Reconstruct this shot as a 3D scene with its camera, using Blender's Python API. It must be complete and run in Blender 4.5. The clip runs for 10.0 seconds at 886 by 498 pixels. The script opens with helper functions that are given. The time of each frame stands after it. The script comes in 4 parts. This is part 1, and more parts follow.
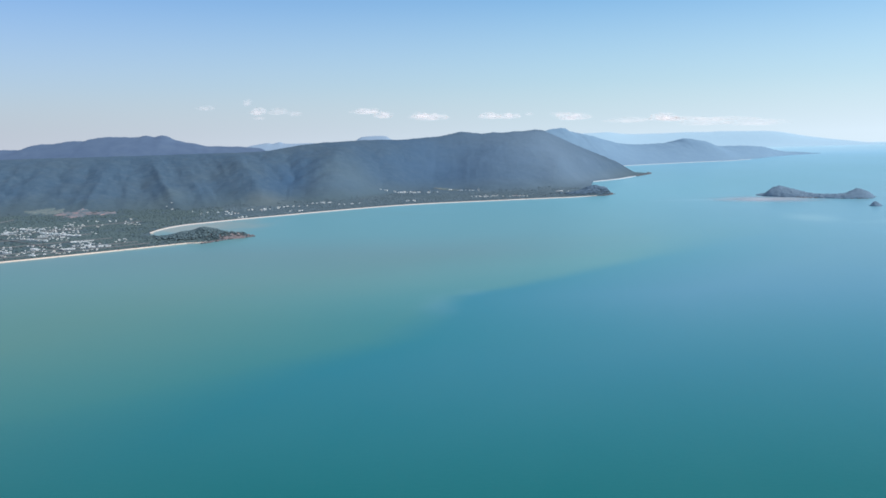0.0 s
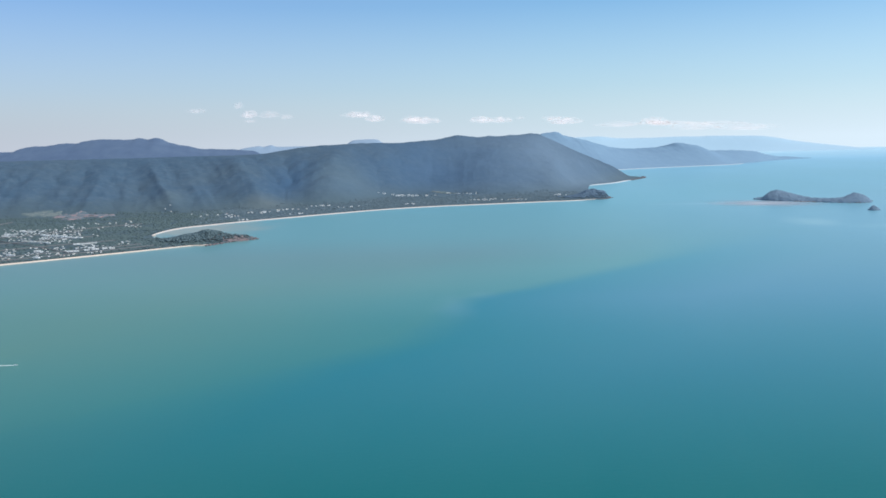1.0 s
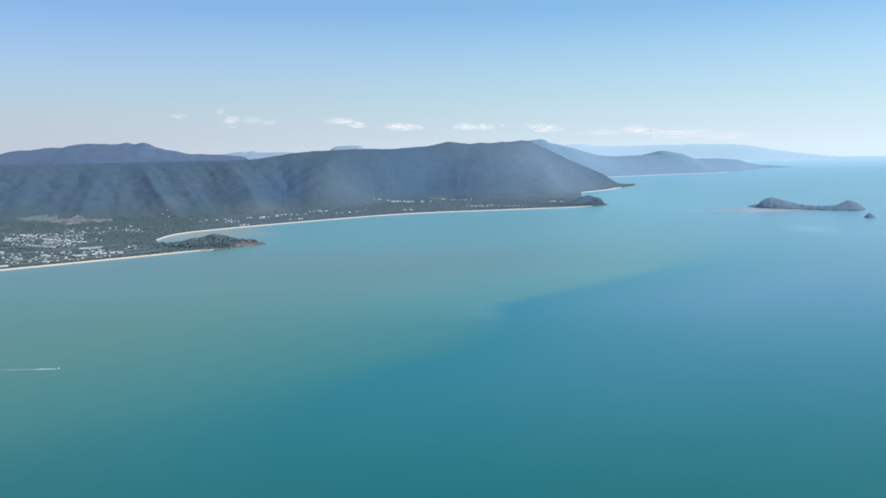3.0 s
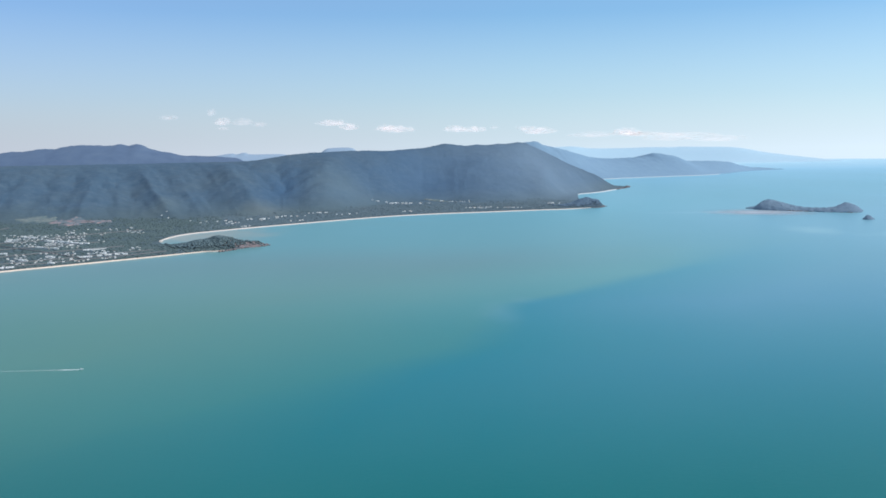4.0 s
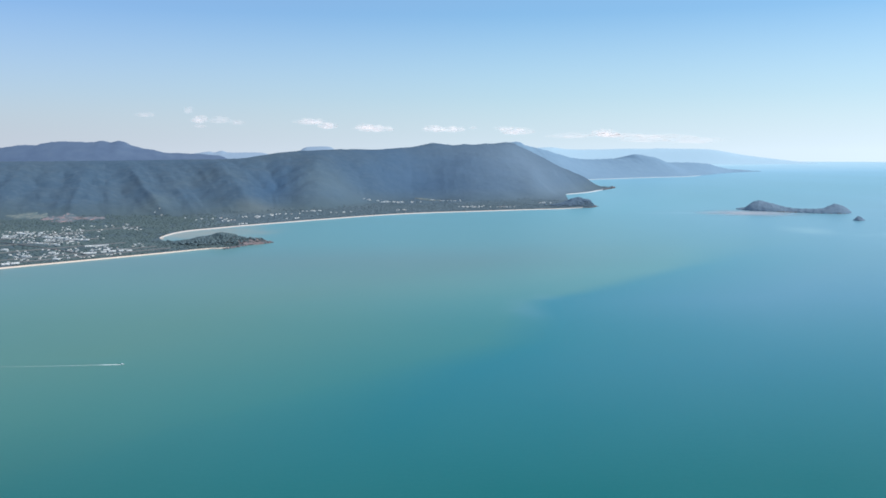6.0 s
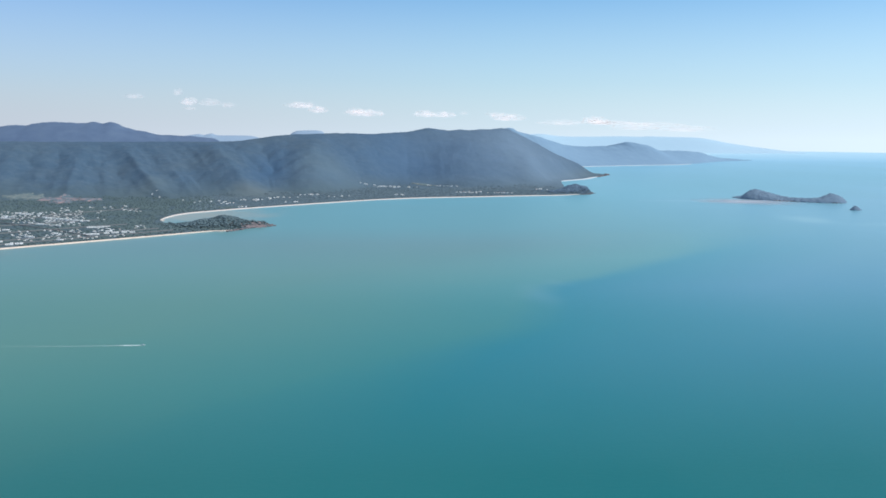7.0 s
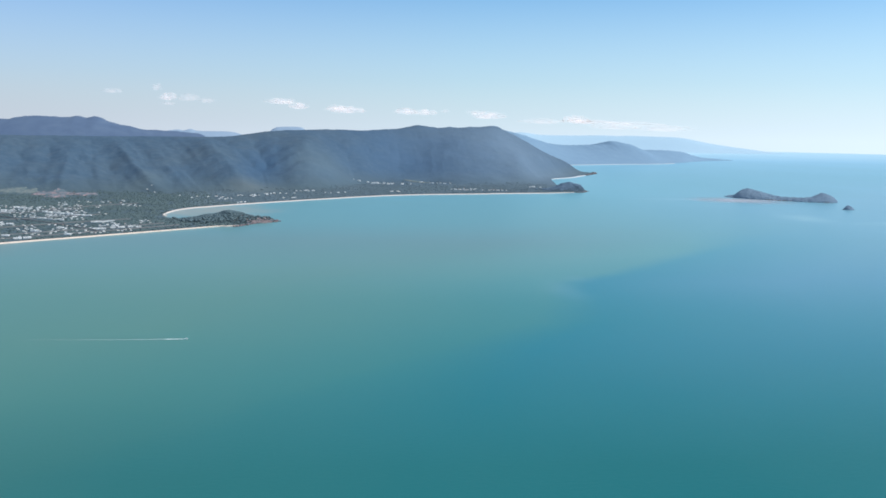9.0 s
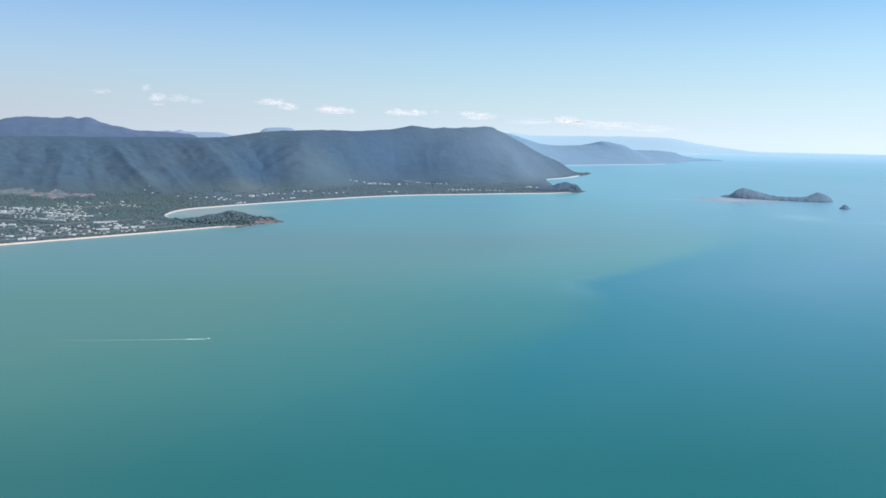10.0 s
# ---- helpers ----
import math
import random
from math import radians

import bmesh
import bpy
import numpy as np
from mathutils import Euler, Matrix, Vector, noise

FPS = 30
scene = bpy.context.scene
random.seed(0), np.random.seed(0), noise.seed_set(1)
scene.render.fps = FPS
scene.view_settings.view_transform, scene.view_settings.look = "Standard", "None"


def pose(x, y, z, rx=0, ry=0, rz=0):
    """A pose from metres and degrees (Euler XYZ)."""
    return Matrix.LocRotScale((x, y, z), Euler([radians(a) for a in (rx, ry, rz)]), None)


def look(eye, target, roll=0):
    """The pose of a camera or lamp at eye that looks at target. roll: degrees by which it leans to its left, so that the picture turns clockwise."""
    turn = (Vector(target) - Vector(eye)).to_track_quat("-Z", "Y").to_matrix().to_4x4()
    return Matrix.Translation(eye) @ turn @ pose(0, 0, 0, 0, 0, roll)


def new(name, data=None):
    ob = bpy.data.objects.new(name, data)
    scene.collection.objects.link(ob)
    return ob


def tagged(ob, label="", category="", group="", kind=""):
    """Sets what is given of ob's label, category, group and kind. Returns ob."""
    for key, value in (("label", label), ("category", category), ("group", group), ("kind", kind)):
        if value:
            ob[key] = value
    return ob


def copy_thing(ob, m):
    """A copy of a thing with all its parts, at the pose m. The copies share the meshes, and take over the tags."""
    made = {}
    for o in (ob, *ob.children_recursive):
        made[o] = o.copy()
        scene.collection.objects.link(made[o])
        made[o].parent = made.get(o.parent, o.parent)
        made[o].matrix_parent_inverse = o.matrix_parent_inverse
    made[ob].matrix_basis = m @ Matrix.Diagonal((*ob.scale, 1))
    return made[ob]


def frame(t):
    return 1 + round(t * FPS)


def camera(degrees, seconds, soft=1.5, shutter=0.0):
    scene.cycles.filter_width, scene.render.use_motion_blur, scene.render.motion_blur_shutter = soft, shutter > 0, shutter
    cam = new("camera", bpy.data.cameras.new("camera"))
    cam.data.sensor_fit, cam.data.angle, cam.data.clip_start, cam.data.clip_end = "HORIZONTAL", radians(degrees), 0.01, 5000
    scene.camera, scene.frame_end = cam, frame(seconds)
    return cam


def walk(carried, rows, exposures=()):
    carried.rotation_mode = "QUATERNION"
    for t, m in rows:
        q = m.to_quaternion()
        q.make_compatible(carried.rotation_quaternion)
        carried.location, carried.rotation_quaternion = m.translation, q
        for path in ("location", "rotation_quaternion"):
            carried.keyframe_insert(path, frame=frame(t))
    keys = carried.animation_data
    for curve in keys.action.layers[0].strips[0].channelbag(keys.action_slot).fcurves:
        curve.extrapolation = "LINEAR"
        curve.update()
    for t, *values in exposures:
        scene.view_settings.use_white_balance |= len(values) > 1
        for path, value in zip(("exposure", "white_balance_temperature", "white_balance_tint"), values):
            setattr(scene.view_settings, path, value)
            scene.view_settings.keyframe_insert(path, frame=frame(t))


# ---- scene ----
# The coast is built at one tenth of its true size (1 m stands for 10 m), so that the sea's horizon lies within the camera's reach.

# ---- camera ----
cam = camera(54.0, 10.0, soft=1.7)
PATH = [
    (0.0, look((12.55, 0.59, 76.43), (11.354, 99.783, 63.793), -1.219)),
    (0.5, look((6.48, 0.34, 76.30), (5.937, 99.569, 63.888), -1.192)),
    (1.0, look((0.40, 0.09, 76.18), (0.468, 99.341, 63.931), -1.023)),
    (1.5, look((-5.68, -0.15, 76.05), (-4.976, 99.123, 64.005), -0.83)),
    (2.0, look((-11.76, -0.37, 75.91), (-10.449, 98.913, 64.018), -0.706)),
    (2.5, look((-17.87, -0.57, 75.73), (-15.878, 98.726, 64.054), -0.685)),
    (4.0, look((-36.29, -1.08, 75.10), (-32.446, 98.207, 63.836), -0.592)),
    (4.5, look((-42.43, -1.19, 74.84), (-37.914, 98.088, 63.729), -0.545)),
    (5.0, look((-48.57, -1.23, 74.54), (-43.348, 98.045, 63.701), -0.454)),
    (6.5, look((-66.95, -1.12, 73.57), (-59.331, 97.870, 61.590), 0.197)),
    (7.0, look((-73.01, -1.00, 73.26), (-64.725, 97.822, 60.367), 0.586)),
    (7.5, look((-79.02, -0.80, 72.94), (-70.060, 97.919, 59.772), 0.92)),
    (8.0, look((-84.98, -0.55, 72.62), (-75.375, 98.117, 59.453), 1.007)),
    (8.5, look((-90.89, -0.23, 72.29), (-80.574, 98.360, 59.154), 1.058)),
    (9.0, look((-96.78, 0.11, 71.96), (-85.759, 98.633, 58.865), 1.094)),
    (9.5, look((-102.65, 0.47, 71.63), (-90.952, 98.923, 58.569), 1.133)),
    (10.0, look((-108.52, 0.84, 71.30), (-96.171, 99.224, 58.307), 1.04)),
]
walk(cam, PATH, ((0.0, -0.03), (4.5, 0.0), (10.0, 0.04)))

# ---- world, sun ----
SUN_ELEVATION, SUN_AZIMUTH = 46.0, 104.0   # degrees; azimuth clockwise from +Y
world = bpy.data.worlds.new("sky")
scene.world = world
world.use_nodes = True
wn = world.node_tree
wn.nodes.clear()
sky = wn.nodes.new("ShaderNodeTexSky")
sky.sky_type = 'NISHITA'
sky.sun_disc = False
sky.sun_elevation = radians(SUN_ELEVATION)
sky.sun_rotation = radians(SUN_AZIMUTH)
sky.altitude = 300
sky.air_density = 1.0
sky.dust_density = 1.0
sky.ozone_density = 2.0
back = wn.nodes.new("ShaderNodeBackground")
back.inputs["Strength"].default_value = 0.1
wout = wn.nodes.new("ShaderNodeOutputWorld")
# low haze: the sky pales evenly towards the horizon all round
wcoord = wn.nodes.new("ShaderNodeTexCoord")
wsep = wn.nodes.new("ShaderNodeSeparateXYZ")
wn.links.new(wcoord.outputs["Generated"], wsep.inputs[0])
whaze = wn.nodes.new("ShaderNodeValToRGB")
for e, (p, v) in zip((whaze.color_ramp.elements[0], whaze.color_ramp.elements[1], whaze.color_ramp.elements.new(0.06), whaze.color_ramp.elements.new(0.15)), ((0.0, 0.97), (0.6, 0.0), (0.06, 0.54), (0.15, 0.14))):
    e.position, e.color = p, (v, v, v, 1)
wn.links.new(wsep.outputs["Z"], whaze.inputs[0])
wtint = wn.nodes.new("ShaderNodeMix")
wtint.data_type, wtint.blend_type = 'RGBA', 'MULTIPLY'
wtint.inputs[0].default_value = 1.0
wn.links.new(sky.outputs[0], wtint.inputs[6])
# the haze is brighter on the sun's side
wdot = wn.nodes.new("ShaderNodeVectorMath")
wdot.operation = 'DOT_PRODUCT'
wdot.inputs[1].default_value = (math.sin(radians(SUN_AZIMUTH)), math.cos(radians(SUN_AZIMUTH)), 0)
wn.links.new(wcoord.outputs["Generated"], wdot.inputs[0])
wside = wn.nodes.new("ShaderNodeMapRange")
for k, v in enumerate((-1.0, 1.0, 0.61, 1.4)):
    wside.inputs[k + 1].default_value = v
wn.links.new(wdot.outputs["Value"], wside.inputs[0])
wglow = wn.nodes.new("ShaderNodeVectorMath")
wglow.operation = 'SCALE'
wn.links.new(wside.outputs[0], wglow.inputs["Scale"])
# away from the sun the air is dusty and mauve, towards it clear and cyan
wturn = wn.nodes.new("ShaderNodeMapRange")
for k, v in enumerate((-0.75, -0.1)):
    wturn.inputs[k + 1].default_value = v
wn.links.new(wdot.outputs["Value"], wturn.inputs[0])
for target, mauve, cyan in ((wglow.inputs[0], (7.55, 8.15, 9.45), (6.95, 8.35, 9.5)), (wtint.inputs[7], (0.79, 1.07, 1.44), (0.69, 1.18, 1.52))):
    hue = wn.nodes.new("ShaderNodeMix")
    hue.data_type = 'RGBA'
    hue.inputs[6].default_value, hue.inputs[7].default_value = (*mauve, 1), (*cyan, 1)
    wn.links.new(wturn.outputs[0], hue.inputs[0])
    wn.links.new(hue.outputs[2], target)
wmix = wn.nodes.new("ShaderNodeMix")
wmix.data_type = 'RGBA'
wn.links.new(wglow.outputs[0], wmix.inputs[7])
wn.links.new(whaze.outputs[0], wmix.inputs[0])
wn.links.new(wtint.outputs[2], wmix.inputs[6])
wn.links.new(wmix.outputs[2], back.inputs[0])
wn.links.new(back.outputs[0], wout.inputs[0])

sun = new("sun", bpy.data.lights.new("sun", 'SUN'))
sun.data.energy = 3.3
sun.data.angle = radians(0.5)
sun.data.color = (1.0, 0.95, 0.88)
_e, _a = radians(SUN_ELEVATION), radians(SUN_AZIMUTH)
sun.matrix_world = look((math.sin(_a) * math.cos(_e) * 500, math.cos(_a) * math.cos(_e) * 500, math.sin(_e) * 500), (0, 0, 0))

# ---- numpy noise ----
def hash2(ix, iy, seed):
    n = (ix.astype(np.int64) * 374761393 + iy.astype(np.int64) * 668265263 + seed * 1442695041) & 0x7fffffff
    n = ((n ^ (n >> 13)) * 1274126177) & 0x7fffffff
    return ((n ^ (n >> 16)) & 0xffff) / 65535.0


def vnoise(x, y, seed=0):
    ix, iy = np.floor(x), np.floor(y)
    fx, fy = x - ix, y - iy
    fx, fy = fx * fx * fx * (fx * (fx * 6 - 15) + 10), fy * fy * fy * (fy * (fy * 6 - 15) + 10)
    a, b = hash2(ix, iy, seed), hash2(ix + 1, iy, seed)
    c, d = hash2(ix, iy + 1, seed), hash2(ix + 1, iy + 1, seed)
    return (a + (b - a) * fx) * (1 - fy) + (c + (d - c) * fx) * fy


def fbm(x, y, octaves=4, seed=0):
    total, amp, norm = 0.0, 1.0, 0.0
    for k in range(octaves):
        total = total + amp * vnoise(x * 2 ** k + 17.3 * k, y * 2 ** k + 9.1 * k, seed + k)
        norm += amp
        amp *= 0.5
    return total / norm


def step(a, b, x):
    t = np.clip((x - a) / (b - a), 0, 1)
    return t * t * (3 - 2 * t)


def smooth_line(points, n):
    """n points, evenly spaced, on a Catmull-Rom curve through the points."""
    p = np.array(points, float)
    p = np.vstack([2 * p[0] - p[1], p, 2 * p[-1] - p[-2]])
    out = []
    for i in range(1, len(p) - 2):
        for t in np.linspace(0, 1, 24, endpoint=False):
            a, b, c, d = p[i - 1:i + 3]
            out.append(0.5 * (2 * b + (c - a) * t + (2 * a - 5 * b + 4 * c - d) * t * t + (3 * b - a - 3 * c + d) * t ** 3))
    out.append(p[-2])
    out = np.array(out)
    s = np.r_[0, np.cumsum(np.linalg.norm(np.diff(out[:, :2], axis=0), axis=1))]
    u = np.linspace(0, s[-1], n)
    return np.stack([np.interp(u, s, out[:, k]) for k in range(out.shape[1])], 1)


# ---- meshes ----
def mesh_of(name, verts, faces, material, smooth=True):
    me = bpy.data.meshes.new(name)
    me.from_pydata([tuple(map(float, v)) for v in verts], [], [tuple(map(int, f)) for f in faces])
    me.materials.append(material)
    if smooth:
        me.polygons.foreach_set("use_smooth", [True] * len(me.polygons))
    me.update()
    return me


def thing(name, label, category, group="", kind="", data=None):
    return tagged(new(name, data), label, category, group, kind)


def part(name, data, parent, label=""):
    ob = new(name, data)
    ob.parent = parent
    return tagged(ob, label)


# ---- materials ----
class Mat:
    def __init__(self, name, roughness=0.8, specular=0.3):
        self.m = bpy.data.materials.new(name)
        self.m.use_nodes = True
        self.t = self.m.node_tree
        self.b = self.t.nodes["Principled BSDF"]
        self.b.inputs["Roughness"].default_value = roughness
        self.b.inputs["Specular IOR Level"].default_value = specular
        self.coord = self.node("ShaderNodeTexCoord").outputs["Object"]

    def node(self, kind, **values):
        n = self.t.nodes.new(kind)
        for k, v in values.items():
            n.inputs[k].default_value = v
        return n

    def link(self, a, b):
        self.t.links.new(a, b)

    def noise(self, scale, detail=4.0, rough=0.55, vector=None, distortion=0.0):
        n = self.node("ShaderNodeTexNoise", Scale=scale, Detail=detail, Roughness=rough, Distortion=distortion)
        self.link(vector or self.coord, n.inputs["Vector"])
        return n.outputs["Fac"]

    def stretched(self, x, y, z):
        n = self.node("ShaderNodeMapping", Scale=(x, y, z))
        self.link(self.coord, n.inputs["Vector"])
        return n.outputs[0]

    def ramp(self, fac, stops, mode='LINEAR'):
        n = self.node("ShaderNodeValToRGB")
        n.color_ramp.interpolation = mode
        el = n.color_ramp.elements
        while len(el) < len(stops):
            el.new(0.5)
        for e, (p, c) in zip(el, stops):
            e.position, e.color = p, (*c, 1)
        self.link(fac, n.inputs[0])
        return n.outputs[0]

    def value(self, fac, a, b, lo=0.0, hi=1.0):
        n = self.node("ShaderNodeMapRange")
        for i, v in enumerate((a, b, lo, hi)):
            n.inputs[i + 1].default_value = v
        self.link(fac, n.inputs[0])
        return n.outputs[0]

    def math(self, op, a, b):
        n = self.node("ShaderNodeMath")
        n.operation = op
        for i, v in enumerate((a, b)):
            if isinstance(v, (int, float)):
                n.inputs[i].default_value = v
            else:
                self.link(v, n.inputs[i])
        return n.outputs[0]

    def mix(self, fac, a, b, blend='MIX'):
        n = self.t.nodes.new("ShaderNodeMix")
        n.data_type, n.blend_type = 'RGBA', blend
        for i, v in ((0, fac), (6, a), (7, b)):
            if isinstance(v, (int, float)):
                n.inputs[i].default_value = v
            elif isinstance(v, tuple):
                n.inputs[i].default_value = (*v, 1)
            else:
                self.link(v, n.inputs[i])
        return n.outputs[2]

    def colour(self, c):
        if isinstance(c, tuple):
            self.b.inputs["Base Color"].default_value = (*c, 1)
        else:
            self.link(c, self.b.inputs["Base Color"])

    def bump(self, height, strength, distance):
        n = self.node("ShaderNodeBump", Strength=strength, Distance=distance)
        self.link(height, n.inputs["Height"])
        self.link(n.outputs[0], self.b.inputs["Normal"])

    def dot(self, x, y, z=0.0):
        n = self.t.nodes.new("ShaderNodeVectorMath")
        n.operation = 'DOT_PRODUCT'
        self.link(self.coord, n.inputs[0])
        n.inputs[1].default_value = (x, y, z)
        return n.outputs["Value"]


def forest_material(name, dark, mid, light, grain=0.35, patch=0.012, dry=None, low=None, painted_tones=()):
    m = Mat(name, 0.85, 0.2)
    c = m.ramp(m.noise(grain, 6, 0.65), [(0.3, dark), (0.52, mid), (0.75, light)])
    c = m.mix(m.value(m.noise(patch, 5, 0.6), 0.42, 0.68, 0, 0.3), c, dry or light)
    if low:
        z = m.math('ADD', m.dot(0, 0, 1.0), m.math('MULTIPLY', m.math('SUBTRACT', m.noise(0.02, 4, 0.6), 0.5), 18.0))
        c = m.mix(m.value(z, 1.0, 18.0, 1.0, 0.0), c, m.ramp(m.noise(grain * 2, 6, 0.65), [(0.3, low[0]), (0.7, low[1])]))
    for (x, y, rx, ry), tint, k in painted_tones:
        # lit spur faces, shaded gullies and far haze, painted into the forest colour
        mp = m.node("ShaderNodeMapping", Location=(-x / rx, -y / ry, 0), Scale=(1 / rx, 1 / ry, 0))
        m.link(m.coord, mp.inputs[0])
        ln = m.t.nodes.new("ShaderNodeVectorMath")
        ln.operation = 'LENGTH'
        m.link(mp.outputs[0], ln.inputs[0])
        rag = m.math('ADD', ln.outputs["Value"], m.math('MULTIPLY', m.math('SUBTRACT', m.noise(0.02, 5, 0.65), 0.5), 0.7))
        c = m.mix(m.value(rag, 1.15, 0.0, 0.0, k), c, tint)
    m.colour(c)
    m.bump(m.noise(grain * 1.6, 5, 0.7), 0.5, 1.0)
    return m.m


def sea_material():
    m = Mat("sea_water", 0.28, 0.2)
    m.b.inputs["IOR"].default_value = 1.33
    east, north = m.dot(1.0, 0.0), m.dot(0.0, 1.0)

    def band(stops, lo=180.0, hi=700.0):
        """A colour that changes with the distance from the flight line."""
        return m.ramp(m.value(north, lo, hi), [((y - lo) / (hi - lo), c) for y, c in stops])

    # the line between the murky inshore water and the clear deep water: northing, easting
    edge = band([(y, ((x + 150) / 400,) * 3) for y, x in ((180, -125), (250, -76), (290, -46), (325, -14), (360, 2), (395, 7), (418, 15), (440, 41), (480, 79), (560, 150), (600, 176), (700, 235))])
    edge = m.math('SUBTRACT', m.math('MULTIPLY', edge, 400.0), 150.0)
    wob = m.math('MULTIPLY', m.math('SUBTRACT', m.noise(0.018, 5, 0.6), 0.5), 12.0)
    small = m.math('MULTIPLY', m.math('SUBTRACT', m.noise(0.09, 4, 0.6), 0.5), 7.0)
    e = m.math('ADD', m.math('ADD', m.math('SUBTRACT', east, edge), wob), small)
    # it is crisp far out and blurred close in
    blur = m.math('MULTIPLY', band([(y, (w / 100,) * 3) for y, w in ((180, 44), (250, 26), (290, 17), (330, 14), (360, 13), (405, 9), (440, 9), (540, 13), (600, 28), (700, 75))]), 100.0)
    side = m.value(m.math('DIVIDE', e, blur), -1.0, 1.0)

    # paler with distance: grazing sky sheen and haze painted into the water colours
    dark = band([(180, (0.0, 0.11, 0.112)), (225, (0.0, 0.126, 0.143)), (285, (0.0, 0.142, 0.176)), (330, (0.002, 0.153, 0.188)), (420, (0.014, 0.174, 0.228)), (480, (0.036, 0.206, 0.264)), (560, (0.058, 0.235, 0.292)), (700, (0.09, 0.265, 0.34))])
    hazy_deep = band([(180, (0.0, 0.112, 0.118)), (225, (0.005, 0.132, 0.156)), (285, (0.016, 0.155, 0.202)), (330, (0.03, 0.176, 0.232)), (420, (0.07, 0.217, 0.3)), (520, (0.1, 0.255, 0.33)), (700, (0.118, 0.286, 0.362))])
    # seaward brightening: haze on the sun's side, painted in
    deep = m.mix(m.value(e, 10.0, 110.0), dark, hazy_deep)
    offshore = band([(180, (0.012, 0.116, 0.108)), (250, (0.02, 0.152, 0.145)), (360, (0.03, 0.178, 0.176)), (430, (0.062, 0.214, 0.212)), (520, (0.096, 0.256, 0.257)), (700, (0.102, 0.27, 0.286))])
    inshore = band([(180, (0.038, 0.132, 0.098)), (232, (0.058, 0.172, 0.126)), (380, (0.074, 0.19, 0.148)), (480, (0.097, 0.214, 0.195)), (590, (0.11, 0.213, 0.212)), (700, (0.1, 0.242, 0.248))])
    mud = m.mix(m.value(m.math('ADD', e, wob), -150.0, -20.0), inshore, offshore)
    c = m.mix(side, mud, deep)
    # haze over the far sea and the horizon, painted into its colour
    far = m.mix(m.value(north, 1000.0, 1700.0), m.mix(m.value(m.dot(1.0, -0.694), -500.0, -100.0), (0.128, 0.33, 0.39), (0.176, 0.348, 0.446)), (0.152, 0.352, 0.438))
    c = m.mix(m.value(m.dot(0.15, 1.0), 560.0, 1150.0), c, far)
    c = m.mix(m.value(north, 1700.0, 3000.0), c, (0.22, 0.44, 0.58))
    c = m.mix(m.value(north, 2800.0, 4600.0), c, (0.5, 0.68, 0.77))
    streak = m.value(m.noise(1.0, 5, 0.65, m.stretched(0.004, 0.0012, 1)), 0.38, 0.7)
    c = m.mix(m.math('MULTIPLY', streak, 0.14), c, (0.07, 0.2, 0.21))
    mottle = m.value(m.noise(0.018, 5, 0.62), 0.35, 0.65)
    c = m.mix(m.math('MULTIPLY', mottle, 0.07), c, (0.03, 0.16, 0.17))
    # drifts of pale and of muddy water: place, reach, strength, colour
    pale, silt, brown = (0.26, 0.43, 0.47), (0.29, 0.295, 0.25), (0.2, 0.19, 0.14)
    for x, y, rx, ry, k, tint in ((6, 398, 11, 34, 0.16, (0.16, 0.3, 0.4)), (20, 428, 10, 12, 0.16, (0.16, 0.3, 0.4)), (330, 770, 26, 50, 0.5, pale), (400, 722, 60, 22, 0.4, pale), (302, 1003, 75, 15, 0.42, (0.3, 0.43, 0.5)),
                                  (-212, 800, 62, 80, 0.75, silt), (-240, 776, 34, 46, 0.7, silt), (-330, 530, 50, 46, 0.4, brown), (-60, 900, 110, 36, 0.12, (0.14, 0.24, 0.22)), (120, 640, 90, 22, 0.2, (0.13, 0.27, 0.25))):
        mp = m.node("ShaderNodeMapping", Location=(-x / rx, -y / ry, 0), Scale=(1 / rx, 1 / ry, 0))
        m.link(m.coord, mp.inputs[0])
        ln = m.t.nodes.new("ShaderNodeVectorMath")
        ln.operation = 'LENGTH'
        m.link(mp.outputs[0], ln.inputs[0])
        rag = m.math('ADD', ln.outputs["Value"], m.math('MULTIPLY', m.math('SUBTRACT', m.noise(0.05, 4, 0.6), 0.5), 1.6))
        c = m.mix(m.value(rag, 1.1, 0.1, 0.0, k), c, tint)
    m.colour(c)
    rip = m.noise(1.0, 6, 0.7, m.stretched(0.5, 0.9, 1))
    m.bump(rip, 0.2, 0.2)
    return m.m


def plain_material(name, a, b, scale=1.0, roughness=0.8, specular=0.3, bump=0.3):
    m = Mat(name, roughness, specular)
    m.colour(m.ramp(m.noise(scale, 5, 0.6), [(0.3, a), (0.7, b)]))
    if bump:
        m.bump(m.noise(scale * 3, 4, 0.6), bump, 0.1)
    return m.m


SEA = sea_material()
# hill forest tinted blue for haze; patches paint lit faces and shaded bowls
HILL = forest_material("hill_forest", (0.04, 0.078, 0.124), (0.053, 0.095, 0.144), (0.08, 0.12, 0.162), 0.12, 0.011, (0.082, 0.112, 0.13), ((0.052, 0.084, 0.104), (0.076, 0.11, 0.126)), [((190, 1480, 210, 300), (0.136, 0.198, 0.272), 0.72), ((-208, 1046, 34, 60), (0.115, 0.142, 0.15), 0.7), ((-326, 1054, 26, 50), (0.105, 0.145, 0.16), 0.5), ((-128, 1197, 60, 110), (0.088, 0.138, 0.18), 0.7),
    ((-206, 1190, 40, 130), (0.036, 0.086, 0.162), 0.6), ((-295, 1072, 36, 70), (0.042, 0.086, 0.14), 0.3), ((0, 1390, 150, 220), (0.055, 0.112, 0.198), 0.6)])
CANOPY = forest_material("coast_trees", (0.064, 0.099, 0.108), (0.078, 0.114, 0.12), (0.096, 0.131, 0.129), 0.6, 0.02)
